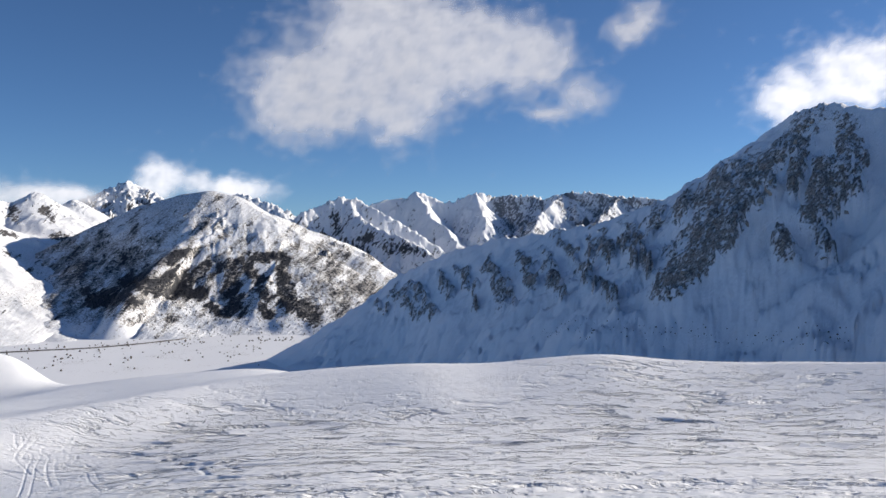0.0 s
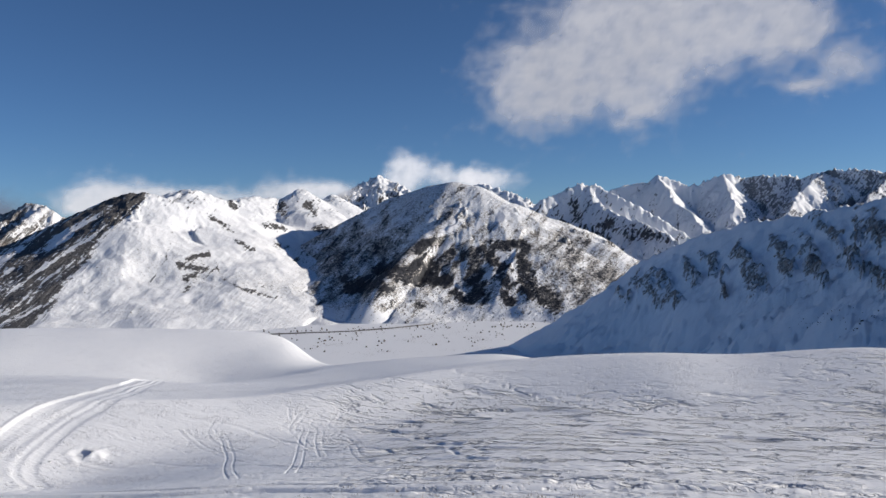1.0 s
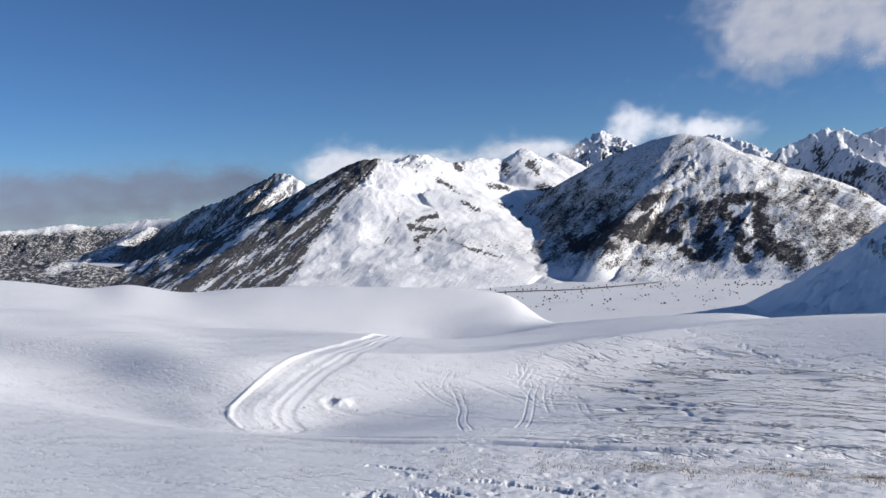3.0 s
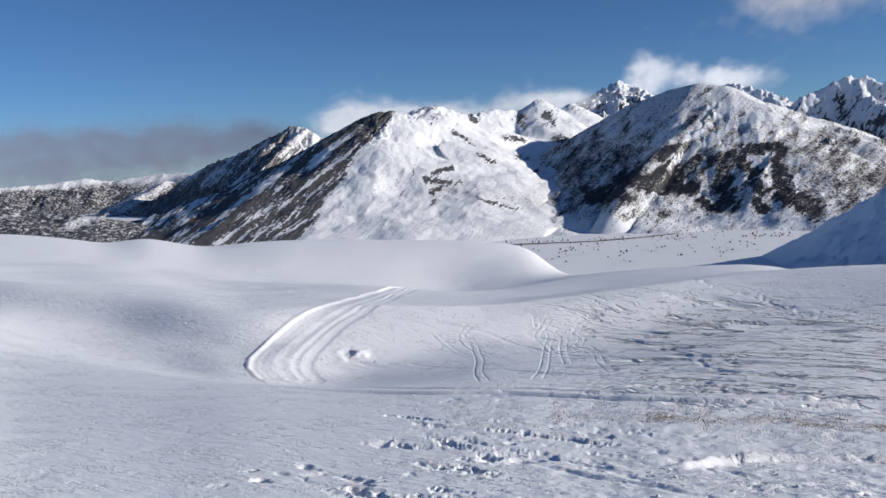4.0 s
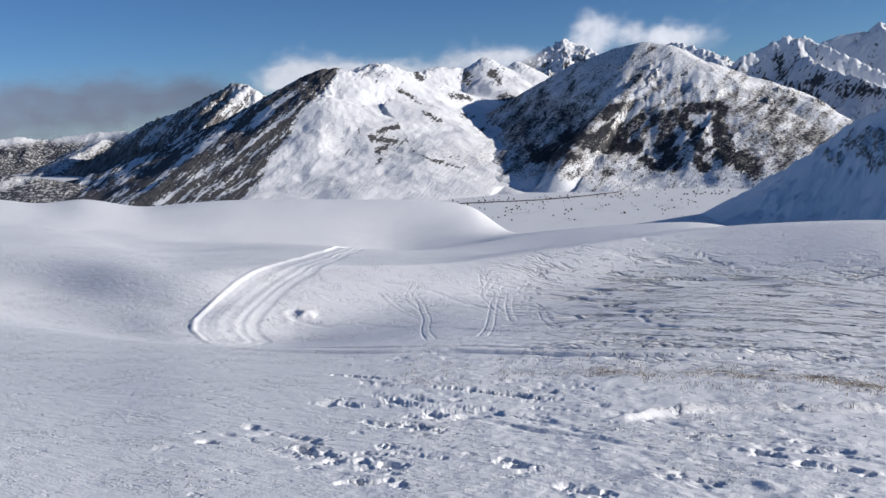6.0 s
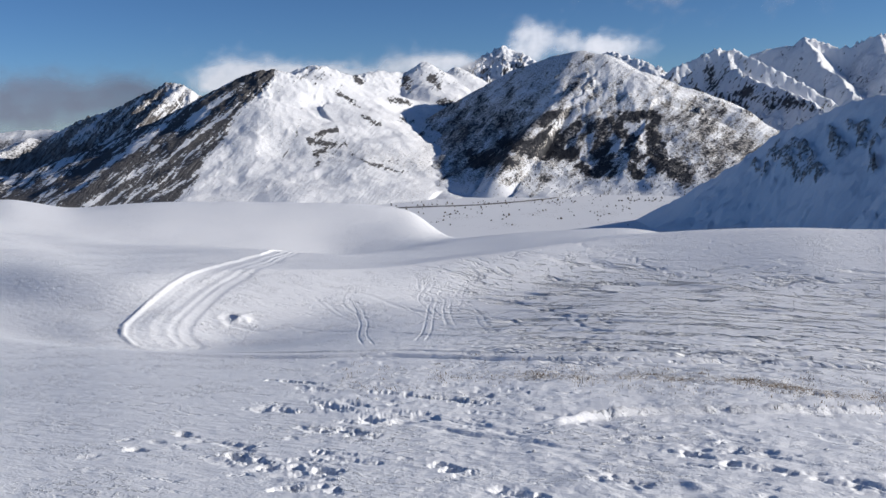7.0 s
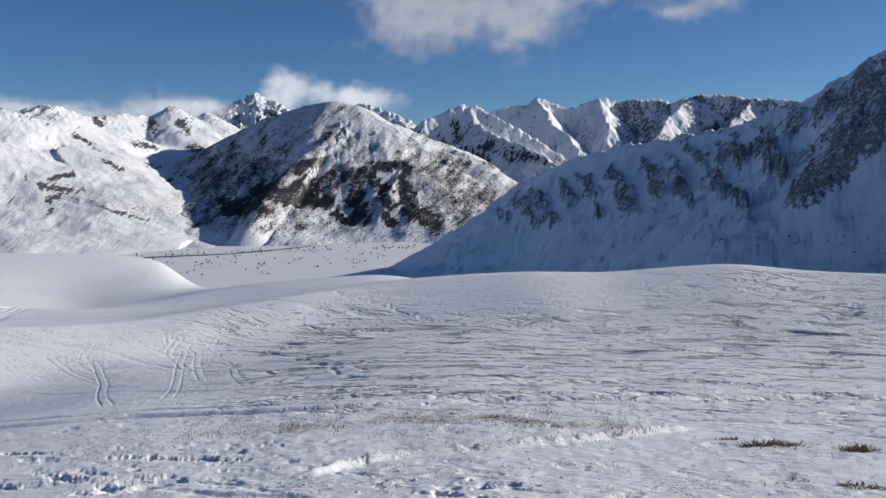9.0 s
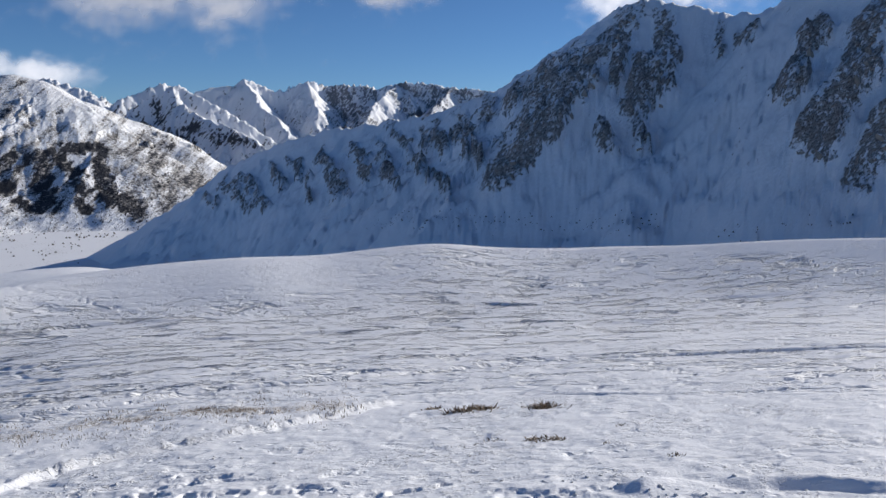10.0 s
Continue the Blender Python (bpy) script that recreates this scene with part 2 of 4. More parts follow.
def ground_knots(az):
    tan = lambda e: np.tan(np.radians(e))
    r1, r2, r3 = along(EDGE_R, az), along(BOWL_R, az), along(CREST_R, az)
    one = np.ones_like(az)
    lip = 0.7 + 4.0 * step(37, 48, az) * step(90, 70, az)
    radii = [0 * one, 0.1 * r1, 0.3 * r1, r1, r2, r3 - lip, r3, r3 + lip, r3 * 1.3, r3 * 0.65 + 55, 110 * one, 155 * one, 320 * one, 620 * one, 1000 * one, 1700 * one, 4900 * one]
    z1 = EYE + r1 * tan(along(EDGE_EL, az))
    heights = [0 * one, 0.04 * z1, 0.26 * z1, z1]
    for r, table, soft in ((r2, BOWL_EL, 2.5), (r3, CREST_EL, 1.0), (r3 * 1.3, DIP_EL, 2.0), (110, SHELF_EL, 1.2), (155, BROW_EL, 0.5)):
        heights.append(EYE + r * tan(along(table, az, soft)))
    heights.insert(7, (heights[6] + heights[7]) / 2)
    # the crest breaks sharply between the bowl and the shelf behind it
    heights[5:6] = [heights[5] - 0.15 * lip, heights[5], heights[5] - 0.08 * lip]
    heights += [-88 * one, -138 * one, -158 * one, -161 * one, -175 * one]
    return np.stack(radii, -1), np.stack(heights, -1)


def ground_height(az, r):
    """Smooth ground along each azimuth (rows) at the distances r (columns)."""
    radii, heights = ground_knots(az)
    m = slopes(radii, heights)
    return np.stack([hermite(radii[i], heights[i], m[i], r) for i in range(len(az))])


def lay(az, el):
    """The place on the ground that shows at an azimuth and an elevation from the eye."""
    r = np.geomspace(2.2, 400, 3000)
    z = ground_height(np.array([float(az)]), r)[0]
    seen = np.degrees(np.arctan2(z - EYE, r)) >= el
    d = r[np.argmax(seen)] if seen.any() else 60.0
    return (-math.sin(radians(az)) * d, math.cos(radians(az)) * d)


class Snow:
    """The snow sheet as a grid over azimuth and distance, on which tracks are pressed."""

    def __init__(self, az, r):
        self.az, self.r = az, r
        A, self.R = np.meshgrid(np.radians(az), r, indexing="ij")
        self.X, self.Y = -np.sin(A) * self.R, np.cos(A) * self.R
        self.AZ = np.degrees(A)
        self.Z = ground_height(np.where(az > 180, az - 360, az), r)
        even = np.arange(-48, 70, 0.1)
        total = np.cumsum(ground_height(even, r), axis=0)
        total = np.cumsum((total[17:] - total[:-17]) / 17, axis=0)
        soft = (total[9:] - total[:-9]) / 9
        at = (az[:FINE] - even[13]) / 0.1
        low = np.clip(at.astype(int), 0, len(soft) - 2)
        part = (at - low)[:, None]
        soft = soft[low] * (1 - part) + soft[low + 1] * part
        self.Z[:FINE] += (soft - self.Z[:FINE]) * (step(20, 40, r) * (1 - step(300, 500, r)))
        self.grass = np.zeros(self.X.shape)

    def window(self, xs, ys, margin):
        rr, aa = np.hypot(xs, ys), np.degrees(np.arctan2(-np.asarray(xs), np.asarray(ys)))
        turn = np.degrees(margin / max(rr.min(), 1.0)) * 1.1
        return (slice(*np.searchsorted(self.az[:FINE], (aa.min() - turn, aa.max() + turn))), slice(*np.searchsorted(self.r, (rr.min() - margin, rr.max() + margin))))

    def reach(self, path, margin):
        """Distance from a path, to its left minus, over the grid."""
        D = np.full(self.X.shape, 99.0)
        for (x0, y0), (x1, y1) in zip(path, path[1:]):
            w = self.window(np.array([x0, x1]), np.array([y0, y1]), margin)
            X, Y = self.X[w], self.Y[w]
            dx, dy = x1 - x0, y1 - y0
            s = np.clip(((X - x0) * dx + (Y - y0) * dy) / max(dx * dx + dy * dy, 1e-9), 0, 1)
            d = np.hypot(X - x0 - s * dx, Y - y0 - s * dy) * np.sign(dx * (Y - y0) - dy * (X - x0) + 1e-9)
            D[w] = np.where(np.abs(d) < np.abs(D[w]), d, D[w])
        return D

    def groove(self, path, width, depth, rim=0.4, uneven=0.6):
        D = np.abs(self.reach(path, width * 3))
        depth = depth * (1 - 0.4 * uneven + uneven * fbm(self.X, self.Y, 2.2, 2))
        self.Z += -depth * np.exp(-(D / width) ** 2) + rim * depth * np.exp(-((D - 1.7 * width) / (0.6 * width)) ** 2)

    def berm(self, path, width, height):
        D = np.abs(self.reach(path, width * 3))
        rough = (0.95 + 0.3 * fbm(self.X, self.Y, 0.22, 3)) * (1 - 0.85 * np.exp(-((self.AZ - 6.7) / 0.5) ** 2))
        self.Z += height * rough * np.exp(-(D / width) ** 2) * step(-9.4, -7.0, self.AZ) * step(19.5, 15.5, self.AZ)

    def pit(self, x, y, long, wide, turn, depth):
        w = self.window(np.array([x]), np.array([y]), long * 2.5)
        X, Y = self.X[w] - x, self.Y[w] - y
        u, v = (X * math.cos(turn) + Y * math.sin(turn)) / long, (Y * math.cos(turn) - X * math.sin(turn)) / wide
        q = (u * u + v * v) * np.maximum(0.45, 1 + 2.4 * fbm(self.X[w] + x, self.Y[w], 0.17, 3, 0.6)) + 1.5 * fbm(self.X[w], self.Y[w] + y, 0.13, 3, 0.6)
        q = np.maximum(q, 0)
        self.Z[w] += -1.15 * depth * np.exp(-q ** 2.2) + 0.05 * depth * np.exp(-((np.sqrt(q) - 1.6) / 0.4) ** 2)


def smooth_path(points, steps=6):
    """A rounded path through (azimuth, elevation) marks on the snow."""
    p = np.array([lay(*q) for q in points])
    k = np.concatenate([[0], np.cumsum(np.hypot(*np.diff(p, axis=0).T))])
    q = np.linspace(0, k[-1], steps * len(points))
    return list(zip(hermite(k, p[:, 0], slopes(k, p[:, 0]), q), hermite(k, p[:, 1], slopes(k, p[:, 1]), q)))


def shifted(path, side):
    """The path moved sideways by some metres."""
    p = np.array(path)
    d = np.gradient(p, axis=0)
    d /= np.linalg.norm(d, axis=1)[:, None]
    return [(x - side * dy, y + side * dx) for (x, y), (dx, dy) in zip(p, d)]


FINE = 1018
SLED = [(44.3, -14.5), (44.7, -14.1), (45.0, -13.6), (44.7, -12.9), (43.35, -11.75), (41.4, -10.5), (40.2, -9.95), (38.9, -9.5), (37.6, -9.22), (36.3, -9.05), (34.9, -8.92)]
TRAIL = [(17.0, -8.9), (15.4, -9.3), (14.0, -9.6), (11.5, -10.3), (8.8, -11.2), (6.0, -11.5), (3.3, -11.6), (-4.5, -11.8), (-12.2, -11.75), (-20, -11.5)]
GROOVE = [(47, -14.4), (41.3, -15.3), (35, -15.9), (29.3, -16.2), (22, -16.7), (17.6, -16.8), (10, -16.7), (4.8, -16.4), (-4.1, -16.2), (-16.2, -15.1), (-27.8, -13.9), (-42, -12.2)]
RIDGE = [(19.5, -20.9), (17.2, -20.6), (12.7, -20.05), (9.2, -19.75), (6.0, -19.5), (1.5, -19.1), (-3.5, -18.5), (-7.8, -17.8), (-9.2, -17.6)]
SKIS = [
    [(26.5, -11.6), (27.2, -12.4), (26.8, -13.3), (25.5, -14.2), (22, -14.6)], [(24.0, -11.6), (24.6, -12.4), (23.6, -13.3), (22.0, -14.1), (20.2, -14.5)],
    [(34, -11.5), (31, -12.2), (28.6, -13.2), (25.5, -13.9), (22.5, -14.3)], [(33, -11.2), (30, -12.5), (27.8, -13.6), (26.3, -14.3)], [(32, -11.6), (32.6, -12.6), (31.5, -13.6), (28, -14.5)],
    [(34.5, -12.2), (33.5, -13.2), (31, -14.4), (27, -15.2)], [(23.5, -12.5), (19, -13.4), (15.5, -14.1), (13.8, -14.6)], [(20.5, -13.0), (17, -14.0), (14.6, -15.0), (11, -15.3)],
    [(22, -14.2), (16, -14.9), (9, -15.2), (2, -15.0)], [(36, -14.2), (30, -14.8), (22, -15.4), (12, -15.7), (0, -15.2)], [(30, -15.6), (20, -16.1), (8, -16.0), (-6, -15.4), (-20, -13.9), (-40, -11.8)],
    [(15, -15.2), (0, -14.6), (-15, -13.6), (-30, -12.0), (-42, -11.0)], [(5, -13.2), (-8, -13.0), (-20, -12.6), (-34, -11.4)], [(-2, -14.0), (-14, -13.2), (-27, -12.3)], [(-16, -17.0), (-24, -16.3), (-33, -15.2), (-42, -14.0)],
    [(8, -12.6), (1, -12.8), (-9, -12.4), (-18, -12.1)],
]
PRINTS = [   # azimuth, elevation, half length, half width, turn
    (38.1, -19.0, 0.20, 0.10, 10), (36.6, -19.2, 0.14, 0.06, -15), (33.7, -19.2, 0.20, 0.09, -30), (32.4, -20.9, 0.24, 0.10, -15), (30.9, -20.2, 0.16, 0.09, -35), (34.6, -20.7, 0.10, 0.06, 10), (46.6, -20.3, 0.09, 0.06, 0), (40.1, -21.7, 0.14, 0.07, -25), (38.6, -22.1, 0.14, 0.04, -30),
    (37.0, -22.7, 0.12, 0.06, 20), (34.2, -23.1, 0.11, 0.06, -30), (36.3, -24.1, 0.16, 0.05, 35), (25.5, -23.5, 0.16, 0.06, -30), (20.6, -25.1, 0.16, 0.07, -25), (13.3, -24.1, 0.18, 0.05, -25), (36.2, -17.4, 0.42, 0.05, -8), (28.2, -18.8, 0.40, 0.05, -10), (24.5, -19.3, 0.30, 0.06, -10), (43.6, -20.0, 0.10, 0.04, -10),
    (4.0, -22.7, 0.26, 0.06, -20), (-0.4, -22.9, 0.22, 0.07, -15), (8.4, -22.3, 0.20, 0.06, -20), (-9.0, -23.2, 0.18, 0.06, 10), (1.5, -18.0, 0.22, 0.05, 0), (-33.0, -15.8, 0.35, 0.10, 5),
]
STEPS = [
    ([(36.5, -17.6), (34.4, -18.2), (32.2, -19.1), (29.6, -20.0), (25.5, -20.4), (21.5, -21.2), (17, -22.6), (14, -23.4)], 40),
    ([(39, -21.2), (36.5, -21.6), (34.5, -22.6), (33, -24)], 16), ([(36, -18.8), (34.2, -19.4), (32.6, -20.4)], 12),
    ([(30, -18.0), (26, -18.3), (21, -18.6), (15, -19.2)], 16), ([(21, -20.2), (15, -20.7), (9.5, -21.6), (4, -22.2), (-2, -22.6), (-8, -22.8)], 60),
    ([(47, -20.8), (43, -21.2), (38.6, -20.6)], 14), ([(-14, -24.2), (-20, -23.2), (-26, -22.6), (-33, -22.0), (-40, -21.3)], 44),
]


def valley_swell(X, Y, R):
    return step(600, 1200, R) * 1.6 * fbm(X, Y, 240, 4)


def build_ground():
    az = np.concatenate([np.linspace(-46, 18, 480), np.linspace(18, 38, 340)[1:], np.linspace(38, 68, 200)[1:], np.linspace(68, 314, 80)[1:-1]])
    r = np.concatenate([[0.0, 0.4, 0.8, 1.2, 1.6, 2.0, 2.4], np.geomspace(2.8, 3.6, 16), np.geomspace(3.6, 8.2, 200)[1:], np.geomspace(8.2, 11, 34)[1:], np.geomspace(11, 20, 115)[1:], np.geomspace(20, 24, 34)[1:], np.geomspace(24, 36, 130)[1:], np.geomspace(36, 72, 90)[1:], np.geomspace(72, 180, 40)[1:], np.geomspace(180, 4900, 50)[1:]])
    g = Snow(az, r)
    X, Y, R, AZ = g.X, g.Y, g.R, g.AZ
    rng = random.Random(11)
    close = step(2.0, 4.5, R) * step(-46, -42, AZ) * step(68, 63, AZ)
    near, mid = close * (1 - step(140, 300, R)), step(10, 16, R) * (1 - step(55, 90, R))
    left, right = step(40, 49, AZ) * (AZ < 90), step(29, 14, AZ) * (AZ < 90)
    # slow swells, deeper in the bowl beside the sled track
    g.Z += near * (0.16 * fbm(X, Y, 14, 3) * step(4, 20, R) + left * step(22, 40, R) * (1 - step(90, 130, R)) * 0.45 * fbm(X * 0.9 + Y * 0.4, Y * 0.9, 17, 2))
    # wind-carved streaks across the slope
    across, ahead = X * 0.97 - Y * 0.1, Y + X * 0.06 + 0.8 * fbm(X, Y, 5, 3)
    drift = step(15, 9, AZ) * step(-9, -3, AZ) * step(31, 34, R)
    streak = fbm(across * 0.24, ahead, 1.3, 2, 0.5) + 0.3 * fbm(across * 0.35, ahead, 0.4, 2, 0.5) * (1 - step(14, 22, R))
    g.Z += mid * (1 - 0.9 * drift) * (0.05 + 0.95 * right) * near * (0.045 * streak - 0.085 * step(0.10, 0.40, streak)) * (1 - step(30, 42, R)) * (0.5 + 0.9 * step(-0.2, 0.3, fbm(X, Y, 17, 2)))
    fine = fbm(across * 0.6, ahead, 0.42, 3, 0.6)
    calm = 0.22 + 0.78 * step(42, 24, AZ)
    g.Z += calm * near * (0.016 * fine - 0.02 * step(0.18, 0.45, fine) * (0.35 + 0.65 * right)) * (1 - step(16, 28, R))
    # small crusts and pits everywhere close by
    g.Z += calm * close * (1 - step(14, 26, R)) * (0.016 * fbm(X, Y, 0.6, 4, 0.65) - 0.03 * step(0.24, 0.46, fbm(X * 0.6, Y, 0.42, 3, 0.6)) * step(0.0, 0.35, fbm(X + 40, Y, 3.1, 2)))
    # the sled's track: a band pressed flat, a bright left wall, runners
    sled = smooth_path(SLED, 8)
    D = g.reach(sled, 4)
    loose = (1 + 1.0 * step(34, 50, R)) * step(85, 62, R)
    broad = 0.05 + 0.0012 * np.maximum(R - 25, 0)
    inside = step(0.98, 0.85, np.abs(D))
    churn = 0.7 + 0.6 * fbm(X, Y, 0.9, 3, 0.6)
    g.Z += -0.03 * inside * step(75, 50, R) + 0.055 * loose * np.exp(-((D - 1.0) / broad) ** 2) * (0.9 + 0.4 * fbm(X, Y, 0.7, 3))
    for side, height in ((0.28, 0.022), (-0.22, 0.022), (-0.55, 0.016)):
        g.Z += height * loose * churn * np.exp(-((D - side) / broad) ** 2)
    for side in (-0.38, 0.02, 0.62):
        g.Z += -0.012 * np.exp(-((D - side) / 0.05) ** 2) * step(70, 50, R)
    # snow thrown out where it turned
    thrown = smooth_path([(40.6, -13.0), (40.2, -13.6), (39.2, -14.0), (38.2, -14.3)])
    g.groove(thrown, 0.12, 0.035, 0.1, 1.0)
    trail = np.array(smooth_path(TRAIL, 14))
    for (x, y), (u, v) in zip(trail, trail[1:]):
        for k in range(int(math.hypot(u - x, v - y) / 0.30) + 1):
            f = rng.random()
            g.pit(x + f * (u - x) + rng.gauss(0, 0.06), y + f * (v - y) + rng.gauss(0, 0.1), rng.uniform(0.06, 0.10), rng.uniform(0.05, 0.08), 0.3, rng.uniform(0.02, 0.036))
    groove = smooth_path(GROOVE)
    shallow = step(47, 36, AZ)
    g.groove(groove, 0.17, 0.42 * shallow * (0.45 + 0.55 * step(24, 16, AZ)), 0.10, 0.3)
    g.groove(shifted(groove, 0.9), 0.10, 0.14 * shallow, 0.1, 0.5)
    turns = []
    for k in range(4):
        a, e = rng.uniform(24, 34), rng.uniform(-12.6, -11.2)
        path, swing = [(a, e)], rng.uniform(-0.8, 0.5)
        while e > -14.8 and len(path) < 7:
            a, e = a + swing + rng.gauss(0, 0.7), e - rng.uniform(0.35, 0.9)
            path.append((a, e))
        turns.append(path)
    for path in SKIS + turns:
        line = smooth_path(path)
        if abs(path[0][0] - path[-1][0]) < 9:
            g.groove(line, 0.028, 0.015, 0.15)
            g.groove(shifted(line, 0.22), 0.028, 0.012, 0.15)
        else:
            g.groove(line, 0.04 + 0.002 * min(math.hypot(*q) for q in line), 0.026, 0.1)
    g.groove(smooth_path([(29.6, -20.0), (25.5, -20.5), (21.5, -21.3), (17, -22.7), (12.5, -24.2)]), 0.075, 0.03, 0.1, 1.6)
    g.groove(smooth_path([(30, -18.1), (26, -18.4), (21, -18.8)]), 0.065, 0.03, 0.1, 1.6)
    ridge = smooth_path(RIDGE)
    g.berm(ridge, 0.05, 0.088)
    for marks, count in STEPS:
        line = np.array(smooth_path(marks, 10))
        for k in range(count // 3):
            x, y = line[int(rng.random() * (len(line) - 1))]
            x, y = x + rng.gauss(0, 0.2), y + rng.gauss(0, 0.2)
            g.pit(x, y, rng.uniform(0.08, 0.24), rng.uniform(0.03, 0.07), rng.uniform(-0.6, 0.5), rng.uniform(0.008, 0.022))
    for a, e, long, wide, turn in PRINTS:
        x, y = lay(a, e)
        g.pit(x, y, long, wide, radians(turn), rng.uniform(0.03, 0.05))
        for k in range(2):
            g.pit(x + rng.gauss(0, 0.22), y + rng.gauss(0, 0.18), rng.uniform(0.05, 0.11), rng.uniform(0.03, 0.07), rng.uniform(-0.7, 0.7), rng.choice((0.012, 0.02)))
    drag = smooth_path([(29.0, -20.3), (26.6, -20.9), (24.2, -21.4), (20.3, -21.8), (17.7, -22.25), (13.7, -22.7), (11.4, -23.2), (8.0, -24.2)])
    g.groove(drag, 0.06, 0.06, 0.15, 1.5)
    rut = smooth_path([(-25.0, -22.4), (-27.4, -21.9), (-31.8, -21.5), (-36, -20.8), (-40.9, -20.4), (-46, -19.6)])
    g.groove(rut, 0.12, 0.11, 0.15, 1.5)
    g.groove(smooth_path([(-15, -17.1), (-21, -16.9), (-27.5, -16.5), (-33, -15.75), (-37.7, -15.1), (-44, -14)]), 0.07, 0.06, 0.15, 1.4)
    # clods thrown beside the sled's turn
    for k in range(14):
        x, y = lay(rng.uniform(39.2, 41), rng.uniform(-13.5, -12.9))
        g.pit(x, y, 0.25, 0.15, rng.uniform(0, 3), -rng.uniform(0.01, 0.03))
    far = step(600, 1200, R)
    g.Z += valley_swell(X, Y, R)
    # thin places where dry grass shows
    EL = np.degrees(np.arctan2(g.Z - EYE, np.maximum(R, 0.1)))
    thin = (0.66 + 0.5 * fbm(X, Y, 1.1, 3)) * np.exp(-((EL + 17.8) / 0.6) ** 2) * step(30, 18, AZ) * step(-12, 0, AZ) + 0.20 * np.exp(-((EL + 18.3) / 0.8) ** 2) * step(5, -5, AZ) * (AZ < 90)
    thin = thin + 0.22 * step(-9.5, -8.0, EL) * step(10, -5, AZ) * (AZ < 90) * near * step(40, 80, R)
    g.grass = thin * (R < 200) + 0.16 * far
    me, _ = grid_mesh("ground", X, Y, g.Z, closed=True)
    layer(me, "grass", g.grass)
    layer(me, "steppe", 0.26 * far - 1.0 * (1 - far))
    layer(me, "carved", (1 - 0.85 * drift) * mid * (0.02 + 0.98 * right) * (0.35 + 0.65 * step(-0.25, 0.25, fbm(X, Y, 15, 2))) * np.maximum(step(-9.0, -10.5, EL), step(2, -12, AZ) * step(-7.0, -7.7, EL)))
    me.materials.append(MAT_SNOW)
    return g, tagged(new("ground", me), "wind-packed snowfield with ski tracks, sloping down to a valley", "snow", kind="structure")


snow, ground = build_ground()

# ---- mountains ----
FLOOR = -166.0


def ridge_height(X, Y, ridges, power, blunt=0.0):
    """The highest of all ridges' flanks, with the distance from the crest and the run along it.
    A ridge: its crest as (azimuth, elevation, distance), the flank's slope at the top, and how blunt it is."""
    best, near, run = None, None, None
    for number, (crest, steep, *own) in enumerate(ridges):
        round_off = own[0] if own else blunt
        p = [spot(*c) for c in crest]
        gone = 1000.0 * number
        high, off, way = np.full(X.shape, -1e9), np.full(X.shape, 1e9), np.zeros(X.shape)
        for (x0, y0, z0), (x1, y1, z1) in zip(p, p[1:]):
            dx, dy = x1 - x0, y1 - y0
            s = np.clip(((X - x0) * dx + (Y - y0) * dy) / (dx * dx + dy * dy), 0, 1)
            d = np.hypot(X - x0 - s * dx, Y - y0 - s * dy)
            d = np.sqrt(d * d + round_off * round_off) - round_off
            relief = z0 + s * (z1 - z0) - FLOOR + 14
            reach = power * np.maximum(relief, 20) / steep
            h = FLOOR - 14 + relief * np.clip(1 - d / reach, 0, 1) ** power
            won = h > high
            high, off = np.where(won, h, high), np.where(won, d, off)
            way = np.where(won, gone + s * math.hypot(dx, dy), way)
            gone += math.hypot(dx, dy)
        if best is None:
            best, near, run = high, off, way
            continue
        # spurs grow out of the main ridge without a crease
        won, melt = high > best, 34.0 * step(FLOOR - 10, FLOOR + 70, np.minimum(high, best)) + 1e-3
        best = np.maximum(high, best) + np.maximum(melt - np.abs(high - best), 0) ** 2 / (4 * melt) * step(0, 120, np.minimum(near, off))
        near, run = np.where(won, off, near), np.where(won, way, run)
    return best, near, run


def bands(AZ, EL, strokes):
    """How near places lie to strokes (azimuth, elevation to azimuth, elevation, width), 0 to 1."""
    share = np.zeros(AZ.shape)
    for a0, e0, a1, e1, width in strokes:
        dx, dy = a1 - a0, e1 - e0
        s = np.clip(((AZ - a0) * dx + (EL - e0) * dy) / max(dx * dx + dy * dy, 1e-6), 0, 1)
        d = np.hypot(AZ - a0 - s * dx, EL - e0 - s * dy)
        share = np.maximum(share, np.clip(1 - d / width, 0, 1))
    return share


def gullies(x, y, dx, dy):
    """Stripes that run along the fall line: height and its slope. dx, dy: the way across them."""
    xi, yi = np.floor(x).astype(np.int64), np.floor(y).astype(np.int64)
    total, sx, sy, weight = 0.0, 0.0, 0.0, 1e-6
    for i in (-1, 0, 1):
        for j in (-1, 0, 1):
            h = PERM[PERM[(xi + i) & 511] + ((yi + j) & 511)]
            u, v = x - xi - i - 0.5 - 0.4 * GX[h], y - yi - j - 0.5 - 0.4 * GY[h]
            w = np.exp(-2.2 * (u * u + v * v))
            phase = 6.283 * (u * dx + v * dy) + ANGLE[h]
            total, weight = total + np.cos(phase) * w, weight + w
            s = -np.sin(phase) * w
            sx, sy = sx + s * dx, sy + s * dy
    return total / weight, sx / weight, sy / weight


